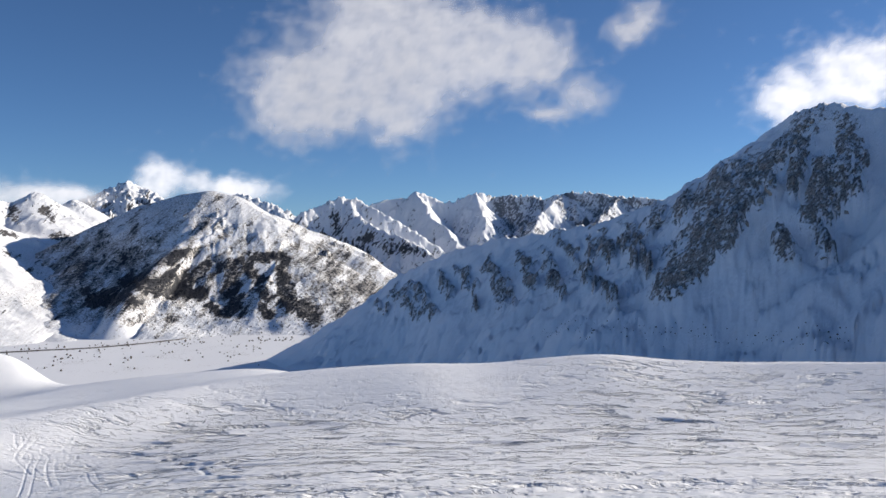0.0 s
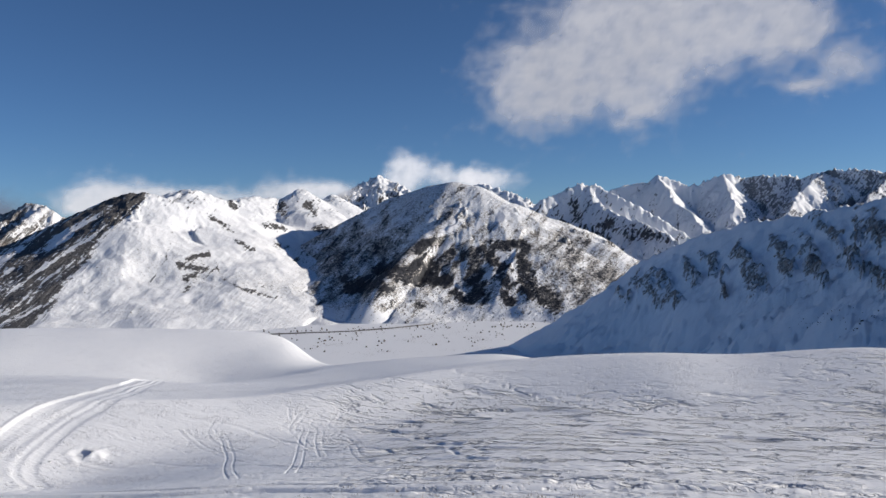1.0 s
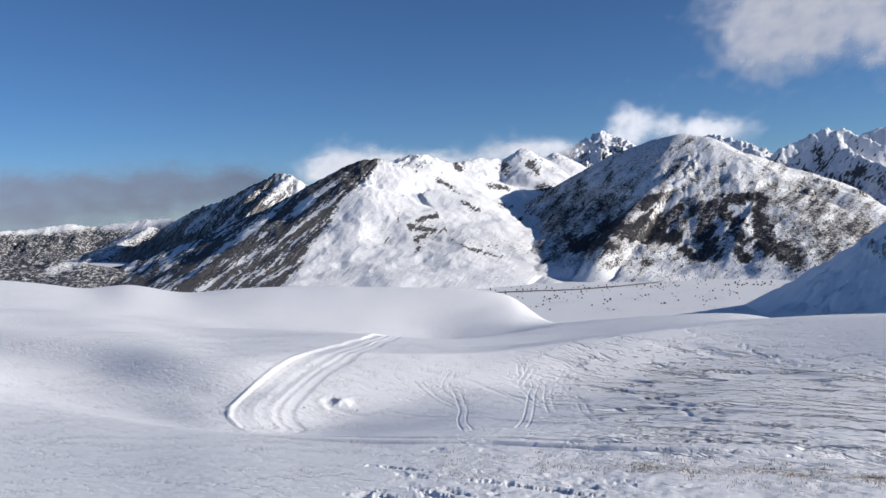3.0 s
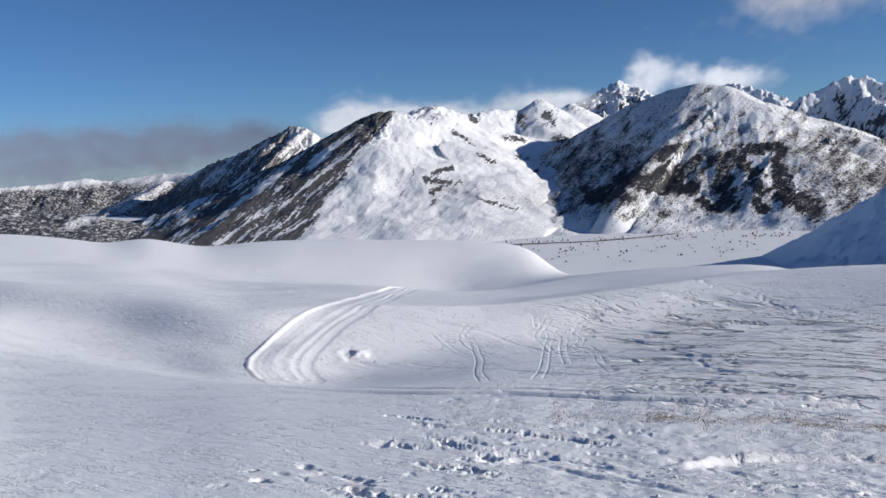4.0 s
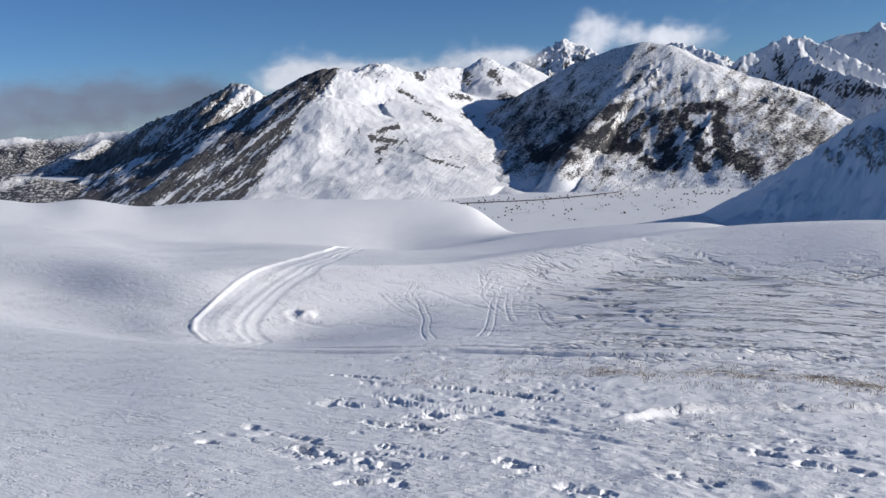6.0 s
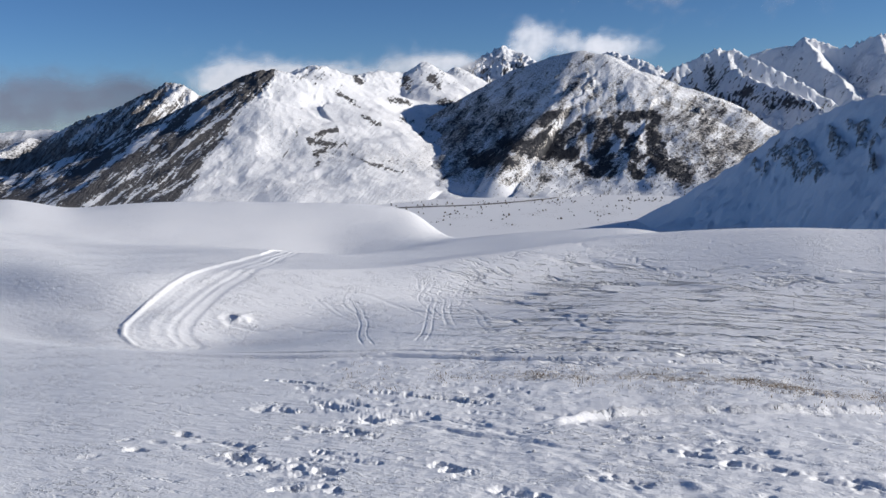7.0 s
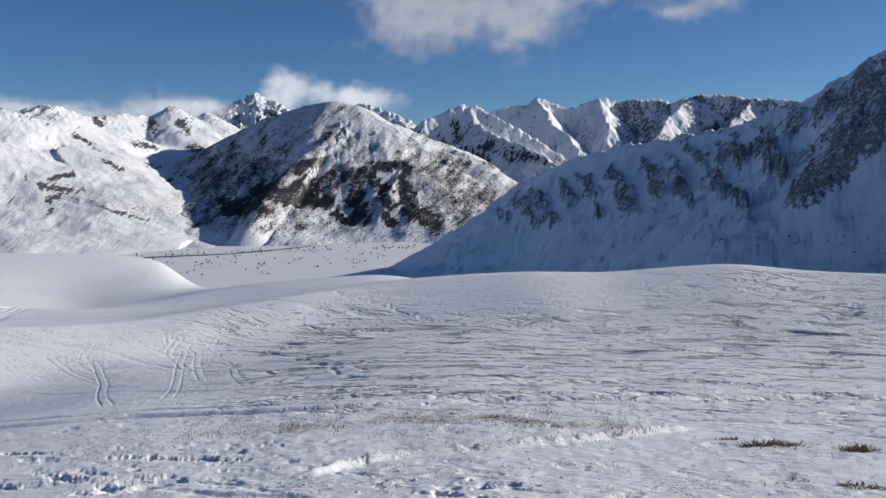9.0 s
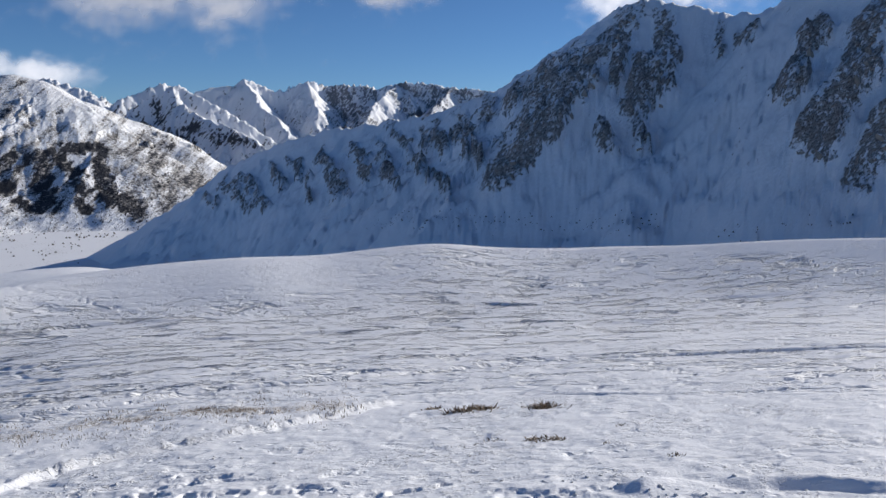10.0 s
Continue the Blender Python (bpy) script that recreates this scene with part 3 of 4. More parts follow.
def eroded(g, A, R, H, size, height, octaves, keep):
    """Cuts branching gullies down the slopes of H; also sets how far each place stands out."""
    gr = np.gradient(H, axis=1) / np.gradient(R, axis=1)
    ga = np.gradient(H, axis=0) / (np.gradient(A, axis=0) * R)
    hx, hy = -np.sin(A) * gr - np.cos(A) * ga, np.cos(A) * gr - np.sin(A) * ga
    out, amp = np.zeros(H.shape), 1.0
    for o in range(octaves):
        steep = np.hypot(hx, hy) + 1e-6
        n, sx, sy = gullies(g.X / size + 9.7 * o, g.Y / size - 4.3 * o, -hy / steep, hx / steep)
        bite = amp * np.clip(steep / 0.45, 0, 1)
        out += bite * n
        hx, hy = hx + 3.0 * height * bite * sx / size, hy + 3.0 * height * bite * sy / size
        size, amp = size * 0.52, amp * 0.55
    g.worn = out
    return H + height * out * keep


class Relief:
    """What a mountain's surface is made of, for its rock and scrub."""


def mountain(label, ridges, az, r, counts, mat, crag, gully, rock, scrub=None, shape=None, power=1.5, shear=0.3, blunt=3.0, lean=0.8, rough=0.53, wear=(0, 100), octaves=4, bend=70, jag=None):
    """wear: depth and spacing of the gullies that water and slides have cut; jag: height of the teeth along the crest; crag, gully: height and size of the broken rock, and of the ribs down the flanks."""
    a, d = np.linspace(az[0], az[1], counts[0]), np.linspace(r[0], r[1], counts[1])
    A, R = np.meshgrid(np.radians(a), d, indexing="ij")
    X, Y = -np.sin(A) * R, np.cos(A) * R
    g = Relief()
    g.X, g.Y, g.AZ = X, Y, np.degrees(A)
    near0 = ridge_height(X, Y, ridges, power, blunt)[1]
    fade = step(0, gully[1] * 1.5, near0)
    wide = step(20, 260, near0) * bend
    wx = gully[1] * 0.35 * fbm(X, Y, gully[1] * 1.7, 4) * fade + wide * fbm(X + 50, Y + 700, 420, 3)
    wy = gully[1] * 0.35 * fbm(X + 900, Y - 300, gully[1] * 1.7, 4) * fade + wide * fbm(X - 650, Y + 90, 420, 3)
    H, near, run = ridge_height(X + wx, Y + wy, ridges, power, blunt)
    low = step(FLOOR - 5, FLOOR + 60, H)
    slant = run + shear * near
    g.ribs = ridged(slant, near * 0.22, gully[1], 4, rough)
    H = H + gully[0] * (0.15 + 0.85 * fade) * low * (g.ribs - 0.35)
    g.crags = ridged(X + 70, Y, crag[1], 5, rough)
    g.EL = np.degrees(np.arctan2(H - EYE, R))
    g.near, g.run, g.slant, g.low = near, run, slant, low
    H = H + crag[0] * (0.5 + 0.5 * fade) * low * (g.crags - 0.3)
    H = H + (jag or 0.7 * crag[0]) * np.exp(-near / 45) * ridged(X, Y + 40, 30, 4, 0.6) * low
    H = eroded(g, A, R, H, wear[1], wear[0], octaves, low * (0.35 + 0.65 * fade))
    if shape:
        H = shape(g, H)
    g.EL = np.degrees(np.arctan2(H - EYE, R))
    gx = np.gradient(H, axis=0) / (np.gradient(A, axis=0) * R)
    gy = np.gradient(H, axis=1) / np.gradient(R, axis=1)
    g.tilt, g.H = np.hypot(gx, gy), H
    g.east = -gx * np.cos(A) - gy * np.sin(A)      # how the ground rises towards +x, so how far it turns from the sun
    me, used = grid_mesh("mountain", X, Y, np.maximum(H, FLOOR - 16), H > FLOOR - 12)
    layer(me, "rock", rock(g).ravel()[used])
    layer(me, "scrub", (scrub(g) if scrub else np.full(X.shape, -0.4)).ravel()[used])
    metres = math.pi / 180 * sum(r) / 2
    layer(me, "sideways", ((g.AZ + lean * g.EL) * metres).ravel()[used])
    layer(me, "downhill", (g.EL * metres).ravel()[used])
    me.materials.append(mat)
    g.ob = tagged(new("mountain", me), label, "mountain", "mountains round the valley")
    return g


# the near mountain, its flank in its own shade
RIGHT = [
    ([(15.5, -8.2, 1300), (12.5, -7.7, 1230), (8.7, -5.8, 1150), (5.6, -3.9, 1080), (3.3, -2.1, 1030), (1.7, -1.3, 995), (-0.6, -0.3, 940), (-3.4, 0.5, 890), (-8.4, 1.2, 800), (-11.5, 1.8, 760), (-15.2, 3.2, 700), (-18.4, 5.25, 665), (-21.2, 7.0, 635), (-23.3, 8.4, 610), (-24.8, 8.95, 600), (-26.8, 8.5, 590), (-30, 7.9, 590), (-31.5, 7.7, 580), (-33.2, 8.2, 560), (-36, 10.3, 530), (-40, 10.6, 505), (-45, 8.5, 480), (-54, 5, 440), (-64, 2, 400), (-80, -2, 380)], 0.95),
]
RIGHT_RIBS = [
    (-20.6, 5.4, -19.4, 3.2, 1.2), (-19.6, 3.4, -17.4, -0.4, 1.5), (-17.8, 0.6, -15.4, -3.2, 1.2), (-20.2, 1.6, -19.2, 0.0, 0.6), (-21.6, 4.6, -20.6, 2.4, 0.8),
    (-24.2, 8.4, -23.0, 6.4, 1.0), (-22.8, 6.4, -21.6, 5.2, 0.9), (-25.6, 7.9, -26.2, 6.4, 0.8), (-26.4, 5.4, -25.2, 3.8, 0.8), (-25.4, 4.2, -24.6, 2.0, 0.9), (-26.6, 3.2, -26.0, 2.0, 0.5), (-23.8, 5.0, -23.0, 3.6, 0.5),
    (-22.5, 0.4, -22.8, -0.8, 0.55), (-24.6, 0.4, -24.9, -0.9, 0.5), (-39.5, 8, -37.6, 4.4, 1.1), (-37.8, 4.2, -35.4, -1.0, 1.0), (-41.5, 4, -38, -2.4, 1.1), (-35.4, 6.8, -33.4, 3.2, 0.7), (-34.6, 3.4, -33.6, 2.2, 0.4), (-30, 7.4, -29.5, 5.2, 0.45), (-31.4, 7.0, -31.0, 6.0, 0.35),
    (3.2, -2.9, 2.2, -4.2, 0.6), (1.9, -3.2, 1.0, -4.6, 0.55), (0.4, -1.8, -0.3, -3.2, 0.45), (-1.2, -1.6, -1.8, -2.8, 0.35), (-3.0, -0.8, -3.7, -2.4, 0.4), (-3.8, -2.2, -4.4, -4.0, 0.5), (-5.2, -0.8, -6.3, -2.6, 0.4), (-6.8, -0.4, -7.5, -1.6, 0.35),
    (-8.0, 0.7, -9.2, -1.0, 0.4), (-9.8, 0.6, -10.4, -0.6, 0.35), (-10.5, 1.2, -11.5, -0.8, 0.4), (-12.4, 1.9, -13.2, 0.2, 0.45), (-12.4, 0.2, -12.9, -1.2, 0.35), (-11.3, -3.4, -11.8, -4.0, 0.3), (-14.8, 2.8, -14.0, 0.8, 0.5), (-7.4, -2.4, -8.0, -3.4, 0.35),
    (-16.8, 3.8, -15.9, 2.2, 0.5), (-18.4, 4.6, -17.4, 3.0, 0.5), (4.6, -4.0, 3.9, -4.6, 0.3), (-13.6, -0.6, -14.1, -1.8, 0.3), (-2.0, -3.6, -2.4, -4.4, 0.25), (-9.6, -1.8, -10.2, -2.8, 0.3),
]


def right_shape(g, H):
    g.ledge = bands(g.AZ + 0.9 * fbm(g.X, g.Y, 34, 4, 0.62), g.EL + 0.8 * fbm(g.X + 500, g.Y, 34, 4, 0.62), [(a, b, c, d, 1.3 * w) for a, b, c, d, w in RIGHT_RIBS])
    broken = ridged(g.slant * 1.0, g.near * 0.45, 22, 4, 0.6)
    return H + step(0, 0.7, g.ledge) * (3 + 9 * broken) * step(8, 60, g.near) + step(0.02, 0.5, g.ledge) * 2.6 * ridged(g.X, g.Y, 8, 3)


right_hill = mountain("steep shaded mountain of snow-dusted grey rock above the snowfield", RIGHT, (-80, 17), (240, 1420), (960, 330), MAT_NEAR_ROCK, (5, 26), (9, 75),
         lambda g: -0.26 + 0.74 * step(0.0, 0.65, g.ledge) + 0.14 * step(-5, -1, g.EL) + 0.34 * fbm(g.AZ + 0.7 * g.EL, 0.4 * g.EL, 0.5, 5, 0.7) * step(330, 90, g.near) + 0.16 * (g.crags - 0.5) + 0.12 * (g.tilt - 0.9) - 0.05 * g.worn + 0.10 * step(0.9, 0.2, np.abs(g.EL + 5.5)) * step(-6, -12, g.AZ) - 0.25 * step(30, 0, g.near),
         shape=right_shape, power=1.35, shear=-0.5, wear=(1.6, 60), octaves=4)

ROUND = [
    ([(27.0, -3.6, 2240), (24.9, -0.4, 2300), (22.1, 1.73, 2330), (19.8, 2.87, 2340), (17.4, 3.6, 2300), (15.7, 3.86, 2220), (14.3, 3.56, 2200), (11.9, 2.34, 2170), (9.6, 0.93, 2120), (5.8, -0.5, 2050), (2.8, -2.1, 2000), (-3, -5, 1900)], 0.66),
    ([(15.6, 3.86, 2220), (15.0, 2.6, 2120), (16.1, 1.5, 2040), (17.7, 0.3, 1960), (20.1, -2.1, 1800), (21.6, -4.6, 1640)], 1.05),
    ([(11.9, 2.34, 2170), (10.6, 0.2, 2010), (9.6, -2.4, 1850), (8.4, -5.0, 1660)], 0.5),
]
ROUND_WOODS = [(20.6, -2.2, 17.6, -2.2, 0.55), (19.4, -2.7, 16.4, -2.9, 0.5), (17.8, -2.2, 16.0, -1.3, 0.45), (18.2, -0.9, 16.6, -0.2, 0.35), (14.8, -0.9, 13.9, -0.9, 0.3), (13.0, -0.6, 12.0, -0.5, 0.35), (14.4, -1.3, 14.3, -4.0, 0.6), (13.2, -1.5, 12.4, -2.1, 0.4),
               (11.1, -0.7, 11.0, -2.6, 0.45), (11.0, -2.4, 10.4, -3.9, 0.6), (9.6, -4.0, 8.9, -4.8, 0.65), (12.6, -2.8, 12.0, -3.2, 0.35), (12.6, -4.0, 11.8, -4.6, 0.35), (23.2, -3.0, 21.0, -3.2, 0.5), (16.0, -3.6, 15.2, -4.2, 0.3)]


def woods_on_round(g):
    wa, we = g.AZ + 0.5 * fbm(g.X, g.Y, 60, 4, 0.6), g.EL + 0.4 * fbm(g.X + 300, g.Y, 60, 4, 0.6)
    streaks = 0.45 + 1.1 * fbm(g.AZ + 0.9 * g.EL, 0.4 * g.EL, 0.55, 4, 0.65)
    return np.clip(bands(wa, we, [(a, b, c, d, 1.5 * w) for a, b, c, d, w in ROUND_WOODS]) * 1.3 + 0.7 * (streaks - 0.5), 0, 1)


def round_shaded_flank(g):
    """1 on the flank that turns away from the sun; rock and scrub paint part of its shade."""
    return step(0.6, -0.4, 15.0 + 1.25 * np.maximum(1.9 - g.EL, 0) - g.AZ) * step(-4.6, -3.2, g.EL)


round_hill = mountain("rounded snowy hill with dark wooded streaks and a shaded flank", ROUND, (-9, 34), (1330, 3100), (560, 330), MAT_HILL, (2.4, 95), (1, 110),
         # extra rock and scrub on the shaded flank also darken it as shade would
         lambda g: -0.16 + round_shaded_flank(g) * (0.22 + 0.75 * fbm(g.AZ + 1.5 * g.EL, 0.3 * g.EL, 0.6, 4, 0.6)) - 0.10 * g.worn * step(4, 2, g.EL) + 0.42 * bands(g.AZ, g.EL, [(15.2, 1.6, 13.3, 1.3, 0.75)]) + 0.12 * bands(g.AZ, g.EL, [(15.2, 3.4, 15.0, 2.2, 0.5)]),
         lambda g: 0.13 + 0.14 * step(2.2, -0.5, g.EL) + 0.12 * round_shaded_flank(g) + 0.5 * fbm(g.AZ + 0.8 * g.EL, 0.9 * g.EL, 1.0, 5, 0.7) * step(3.0, 1.0, g.EL) + 0.62 * step(0.2, 0.65, woods_on_round(g)) + 0.2 * bands(g.AZ, g.EL, [(9.5, 0.2, 5.0, -2.9, 1.6), (8.4, -2.0, 6.5, -4.2, 2.0)]) + 0.16 * bands(g.AZ, g.EL, [(24.0, -1.0, 20.0, -1.6, 2.2), (23, -3.2, 18, -3.6, 1.6)]) - 0.6 * bands(g.AZ, g.EL, [(11.7, -0.8, 11.5, -3.0, 0.25)]) - 0.3 * step(-4.4, -5.2, g.EL),
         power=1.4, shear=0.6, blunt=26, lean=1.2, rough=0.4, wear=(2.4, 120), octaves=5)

WHITE = [
    ([(53, -6.2, 2780), (49.8, -5.0, 2680), (47.6, -3.7, 2610), (45, -1.23, 2530), (41.9, 0.72, 2430), (39.5, 1.97, 2340), (37.2, 3.1, 2290), (36.4, 3.2, 2290), (35.2, 2.75, 2310), (33.65, 3.4, 2360), (32.0, 2.45, 2480), (30.8, 2.7, 2580), (29.5, 2.95, 2640), (27.5, 2.75, 2690), (26.25, 3.43, 2700), (25.0, 2.5, 2720), (24.1, 3.0, 2740), (23.2, 2.4, 2760), (21, 1.5, 2700)], 0.62),
    ([(36.8, 3.2, 2280), (37.6, 1.4, 2150), (38.7, -0.3, 2020), (40.9, -3.1, 1860), (42.8, -5.6, 1700)], 0.5, 70),
    ([(33.65, 3.4, 2360), (33.3, 1.4, 2235), (32.4, -0.8, 2075), (31.4, -2.4, 1930), (29.9, -3.6, 1840), (28.4, -4.8, 1740)], 0.5, 60),
    ([(24.4, 0.7, 2760), (25.3, -0.4, 2600), (26.0, -1.7, 2350), (26.6, -3.2, 2080), (26.0, -4.6, 1820), (24.8, -5.7, 1600)], 0.2),
]


def white_flank(g):
    """1 on the streaked flank that drops away to the valley beyond; its rock doubles as shade."""
    return step(-0.5, 0.9, g.AZ - 36.5 + 0.74 * (g.EL - 3.0) + 0.9 * fbm(g.X, g.Y, 130, 4))


def white_rock(g):
    streaks = fbm(g.AZ + 1.45 * g.EL + 0.3 * fbm(g.X, g.Y, 90, 3), 0.22 * g.EL, 0.8, 4, 0.62)
    cirque = bands(g.AZ + 0.5 * fbm(g.X, g.Y, 70, 3), g.EL, [(27.6, 2.4, 27.2, 1.8, 0.5), (25.8, 2.4, 25.3, 1.9, 0.5), (28.6, 1.1, 27.6, 0.8, 0.5), (30.6, 0.0, 29.4, -0.6, 0.45), (28.0, -0.2, 27.2, -0.5, 0.5), (30.9, 2.6, 30.6, 2.3, 0.3), (32.0, 1.6, 31.0, 0.8, 0.5), (25.2, 0.8, 24.2, 0.5, 0.7), (25.6, -0.2, 26.6, -1.4, 0.4)])
    spur = bands(g.AZ + 0.5 * fbm(g.X, g.Y, 60, 3), g.EL + 0.3 * fbm(g.X + 90, g.Y, 60, 3), [(33.6, -1.0, 32.4, -0.8, 0.45), (34.2, -1.4, 32.6, -1.8, 0.7), (33.8, -2.4, 33.0, -2.0, 0.5), (34.0, -3.1, 33.6, -2.9, 0.3)])
    line = bands(g.AZ + 0.2 * fbm(g.X, g.Y, 40, 3), g.EL, [(32.3, -0.9, 31.5, -2.4, 0.16), (31.5, -2.5, 29.9, -3.35, 0.2), (30.2, -3.2, 27.9, -3.95, 0.28), (34.7, 0.7, 35.1, -1.0, 0.10), (35.1, -1.0, 36.1, -2.5, 0.11), (36.1, -2.5, 36.9, -4.5, 0.10)])
    # flank and spur: bare rock, thickened to paint the shade on slopes facing left
    return -0.20 + white_flank(g) * (0.78 + 0.12 * step(1.5, -2.5, g.EL) + 1.0 * streaks) + 0.85 * cirque + 1.1 * spur + 0.8 * line - 0.10 * g.worn + 0.34 * step(0.3, 3, g.EL)


mountain("sunlit white mountain with a cirque, gullies and a shaded rocky flank", WHITE, (14, 60), (1380, 3300), (540, 290), MAT_FAR_ROCK, (2.4, 90), (1.0, 110),
         white_rock, lambda g: 0.04 + 0.12 * step(-0.3, 0.4, fbm(g.X, g.Y, 200, 3)) * step(1.5, -1, g.EL) * (1 - white_flank(g)) + 0.16 * bands(g.AZ, g.EL, [(33, -2, 27, -3.5, 1.6), (26, -0.5, 26.5, -3.5, 1.2)]), power=1.6, blunt=15, rough=0.4, lean=1.0, wear=(1.7, 130), octaves=5, jag=8)

DARK = [
    ([(64, -6, 4100), (56.8, -4.28, 3920), (53.8, -2.92, 3820), (50.0, -0.4, 3680), (48.4, 0.35, 3600), (46.7, 0.86, 3530), (44.8, 1.75, 3450), (43.35, 2.5, 3380), (42.2, 2.35, 3320), (41.3, 1.65, 3330), (40.3, 1.6, 3350), (36, 1, 3450)], 0.8),
    ([(42.3, 2.3, 3320), (44.3, 0.75, 3120), (46.0, -1.0, 2960), (48.0, -2.3, 2820), (50.6, -4.3, 2620), (52.5, -5.6, 2480)], 0.75),
    ([(46.2, 0.9, 3500), (48.5, -1.4, 3250), (51.5, -3.6, 3000), (53.5, -5, 2850)], 0.75),
]


def dark_rock(g):
    streaks = fbm(g.AZ + 1.3 * g.EL + 0.3 * fbm(g.X, g.Y, 90, 3), 0.2 * g.EL, 0.7, 4, 0.62)
    return 0.50 + 0.7 * streaks + 0.2 * step(1.0, -2.5, g.EL) - 0.12 * g.worn - 0.4 * bands(g.AZ, g.EL, [(43.0, 1.7, 41.6, 2.0, 0.9)]) + 0.2 * bands(g.AZ, g.EL, [(44.3, 0.5, 50, -4.2, 0.8)]) + 0.35 * step(-2.6, -3.6, g.EL) + 0.45 * step(-0.4, -1.6, g.EL) * step(47.5, 50, g.AZ) 


mountain("dark jagged mountain with rock ribs and patchy snow", DARK, (30, 76), (1750, 4300), (430, 230), MAT_BROWN_ROCK, (12, 80), (6, 150),
         dark_rock, lambda g: np.full(g.X.shape, 0.25), wear=(18, 160), octaves=5)

PEAK = [([(27, 0.5, 3500), (24.4, 2.7, 3550), (22.7, 3.4, 3600), (21.6, 3.95, 3600), (20.9, 4.2, 3600), (20.2, 3.9, 3600), (19.3, 3.5, 3550), (18.5, 3.0, 3500), (16, 3.2, 3380), (13.6, 3.5, 3300), (11.5, 2.8, 3250), (9.5, 1.8, 3200), (7, 0.4, 3100)], 0.7)]
mountain("jagged snowy peak wrapped in cloud behind the hills", PEAK, (3, 31), (2750, 4000), (340, 170), MAT_FAR_ROCK, (22, 80), (26, 110),
         lambda g: -0.05 + 0.4 * (g.tilt - 0.75) + 0.3 * (g.crags - 0.4) + 0.22 * bands(g.AZ, g.EL, [(23.5, 2.5, 20.5, 3.6, 1.3)]) - 0.12 * g.worn, wear=(16, 130))

BUTTE = [
    ([(12.5, 0.5, 2750), (9.5, 2.5, 2800), (7.2, 3.46, 2850), (6.0, 3.35, 2850), (4.1, 2.4, 2800), (1.7, 1.0, 2750), (-0.24, -0.35, 2700), (-3, -2.5, 2600)], 1.15),
    ([(6.4, 3.4, 2850), (6.0, 2.3, 2770), (4.6, 1.3, 2660), (2.8, 0.7, 2580), (1.0, -0.3, 2480), (-0.5, -2.0, 2380)], 0.85),
]
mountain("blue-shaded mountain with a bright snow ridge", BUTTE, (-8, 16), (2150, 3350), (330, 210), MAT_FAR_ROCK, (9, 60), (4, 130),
         # rock paints shade on faces turned from the sun and on the left face
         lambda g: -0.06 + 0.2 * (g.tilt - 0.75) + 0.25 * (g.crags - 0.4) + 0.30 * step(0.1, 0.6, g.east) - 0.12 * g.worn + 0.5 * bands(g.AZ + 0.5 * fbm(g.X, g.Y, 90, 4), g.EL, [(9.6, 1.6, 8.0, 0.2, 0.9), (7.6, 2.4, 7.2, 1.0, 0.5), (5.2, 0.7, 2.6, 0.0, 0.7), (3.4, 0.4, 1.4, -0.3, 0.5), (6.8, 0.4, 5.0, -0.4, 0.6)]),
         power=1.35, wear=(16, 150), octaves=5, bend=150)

CHAIN = [
    ([(9, 1.8, 4000), (5.6, 2.77, 4050), (3.7, 3.37, 4100), (2.6, 3.5, 4100), (1.9, 3.96, 4100), (0.9, 3.55, 4100), (-0.24, 3.18, 4100), (-1.6, 3.6, 4130), (-2.2, 3.84, 4150), (-3.8, 3.56, 4200), (-5.7, 3.63, 4200), (-6.9, 3.35, 4200), (-8.4, 3.8, 4200), (-10.7, 3.7, 4200), (-12.6, 3.48, 4200), (-15, 3.2, 4200), (-20, 2.0, 4200)], 1.8),
    ([(1.9, 3.9, 4100), (0.6, 2.0, 3850), (-1.0, 0.5, 3650)], 0.8), ([(-8.4, 3.75, 4200), (-6.8, 2.4, 3950), (-6.0, 0.8, 3700)], 0.85), ([(-2.2, 3.8, 4150), (-3.0, 1.8, 3850)], 0.85),
    ([(-12, 3.5, 4200), (-10.5, 1.5, 3850)], 0.85),
]
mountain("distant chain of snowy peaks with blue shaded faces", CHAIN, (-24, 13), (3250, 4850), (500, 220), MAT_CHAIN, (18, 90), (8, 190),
         # rock paints the shaded faces and right half dark, leaving sunlit ridges clear
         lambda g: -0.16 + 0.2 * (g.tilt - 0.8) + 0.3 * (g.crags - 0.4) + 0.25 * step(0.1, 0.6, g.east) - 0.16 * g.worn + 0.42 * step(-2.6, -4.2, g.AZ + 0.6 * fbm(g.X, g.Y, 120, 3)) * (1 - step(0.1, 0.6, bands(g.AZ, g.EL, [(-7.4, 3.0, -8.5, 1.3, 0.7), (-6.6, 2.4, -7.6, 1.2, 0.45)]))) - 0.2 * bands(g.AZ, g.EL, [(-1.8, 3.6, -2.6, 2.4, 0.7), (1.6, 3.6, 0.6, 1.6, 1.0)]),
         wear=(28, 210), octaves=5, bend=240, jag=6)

LOW = [
    ([(80, -0.6, 4500), (66, -0.6, 4500), (58.4, -0.45, 4500), (56.5, -0.25, 4500), (54.7, -0.5, 4500), (52.7, -0.25, 4450), (50.6, -0.2, 4400), (48, -0.6, 4300), (42, -1, 4200)], 0.4),
    ([(80, -1.2, 2700), (66, -1.6, 2600), (60, -2.1, 2500), (56, -2.9, 2350), (52, -3.8, 2250), (49, -4.6, 2180)], 0.3, 60),
    ([(51.5, -0.7, 4100), (54, -1.9, 3800), (57.5, -3.4, 3400), (60, -4.4, 3000)], 0.4),
]
def low_spur(g):
    return bands(g.AZ, g.EL, [(51.6, -0.8, 54.5, -2.2, 0.55), (54.5, -2.2, 57.6, -3.1, 0.45)])


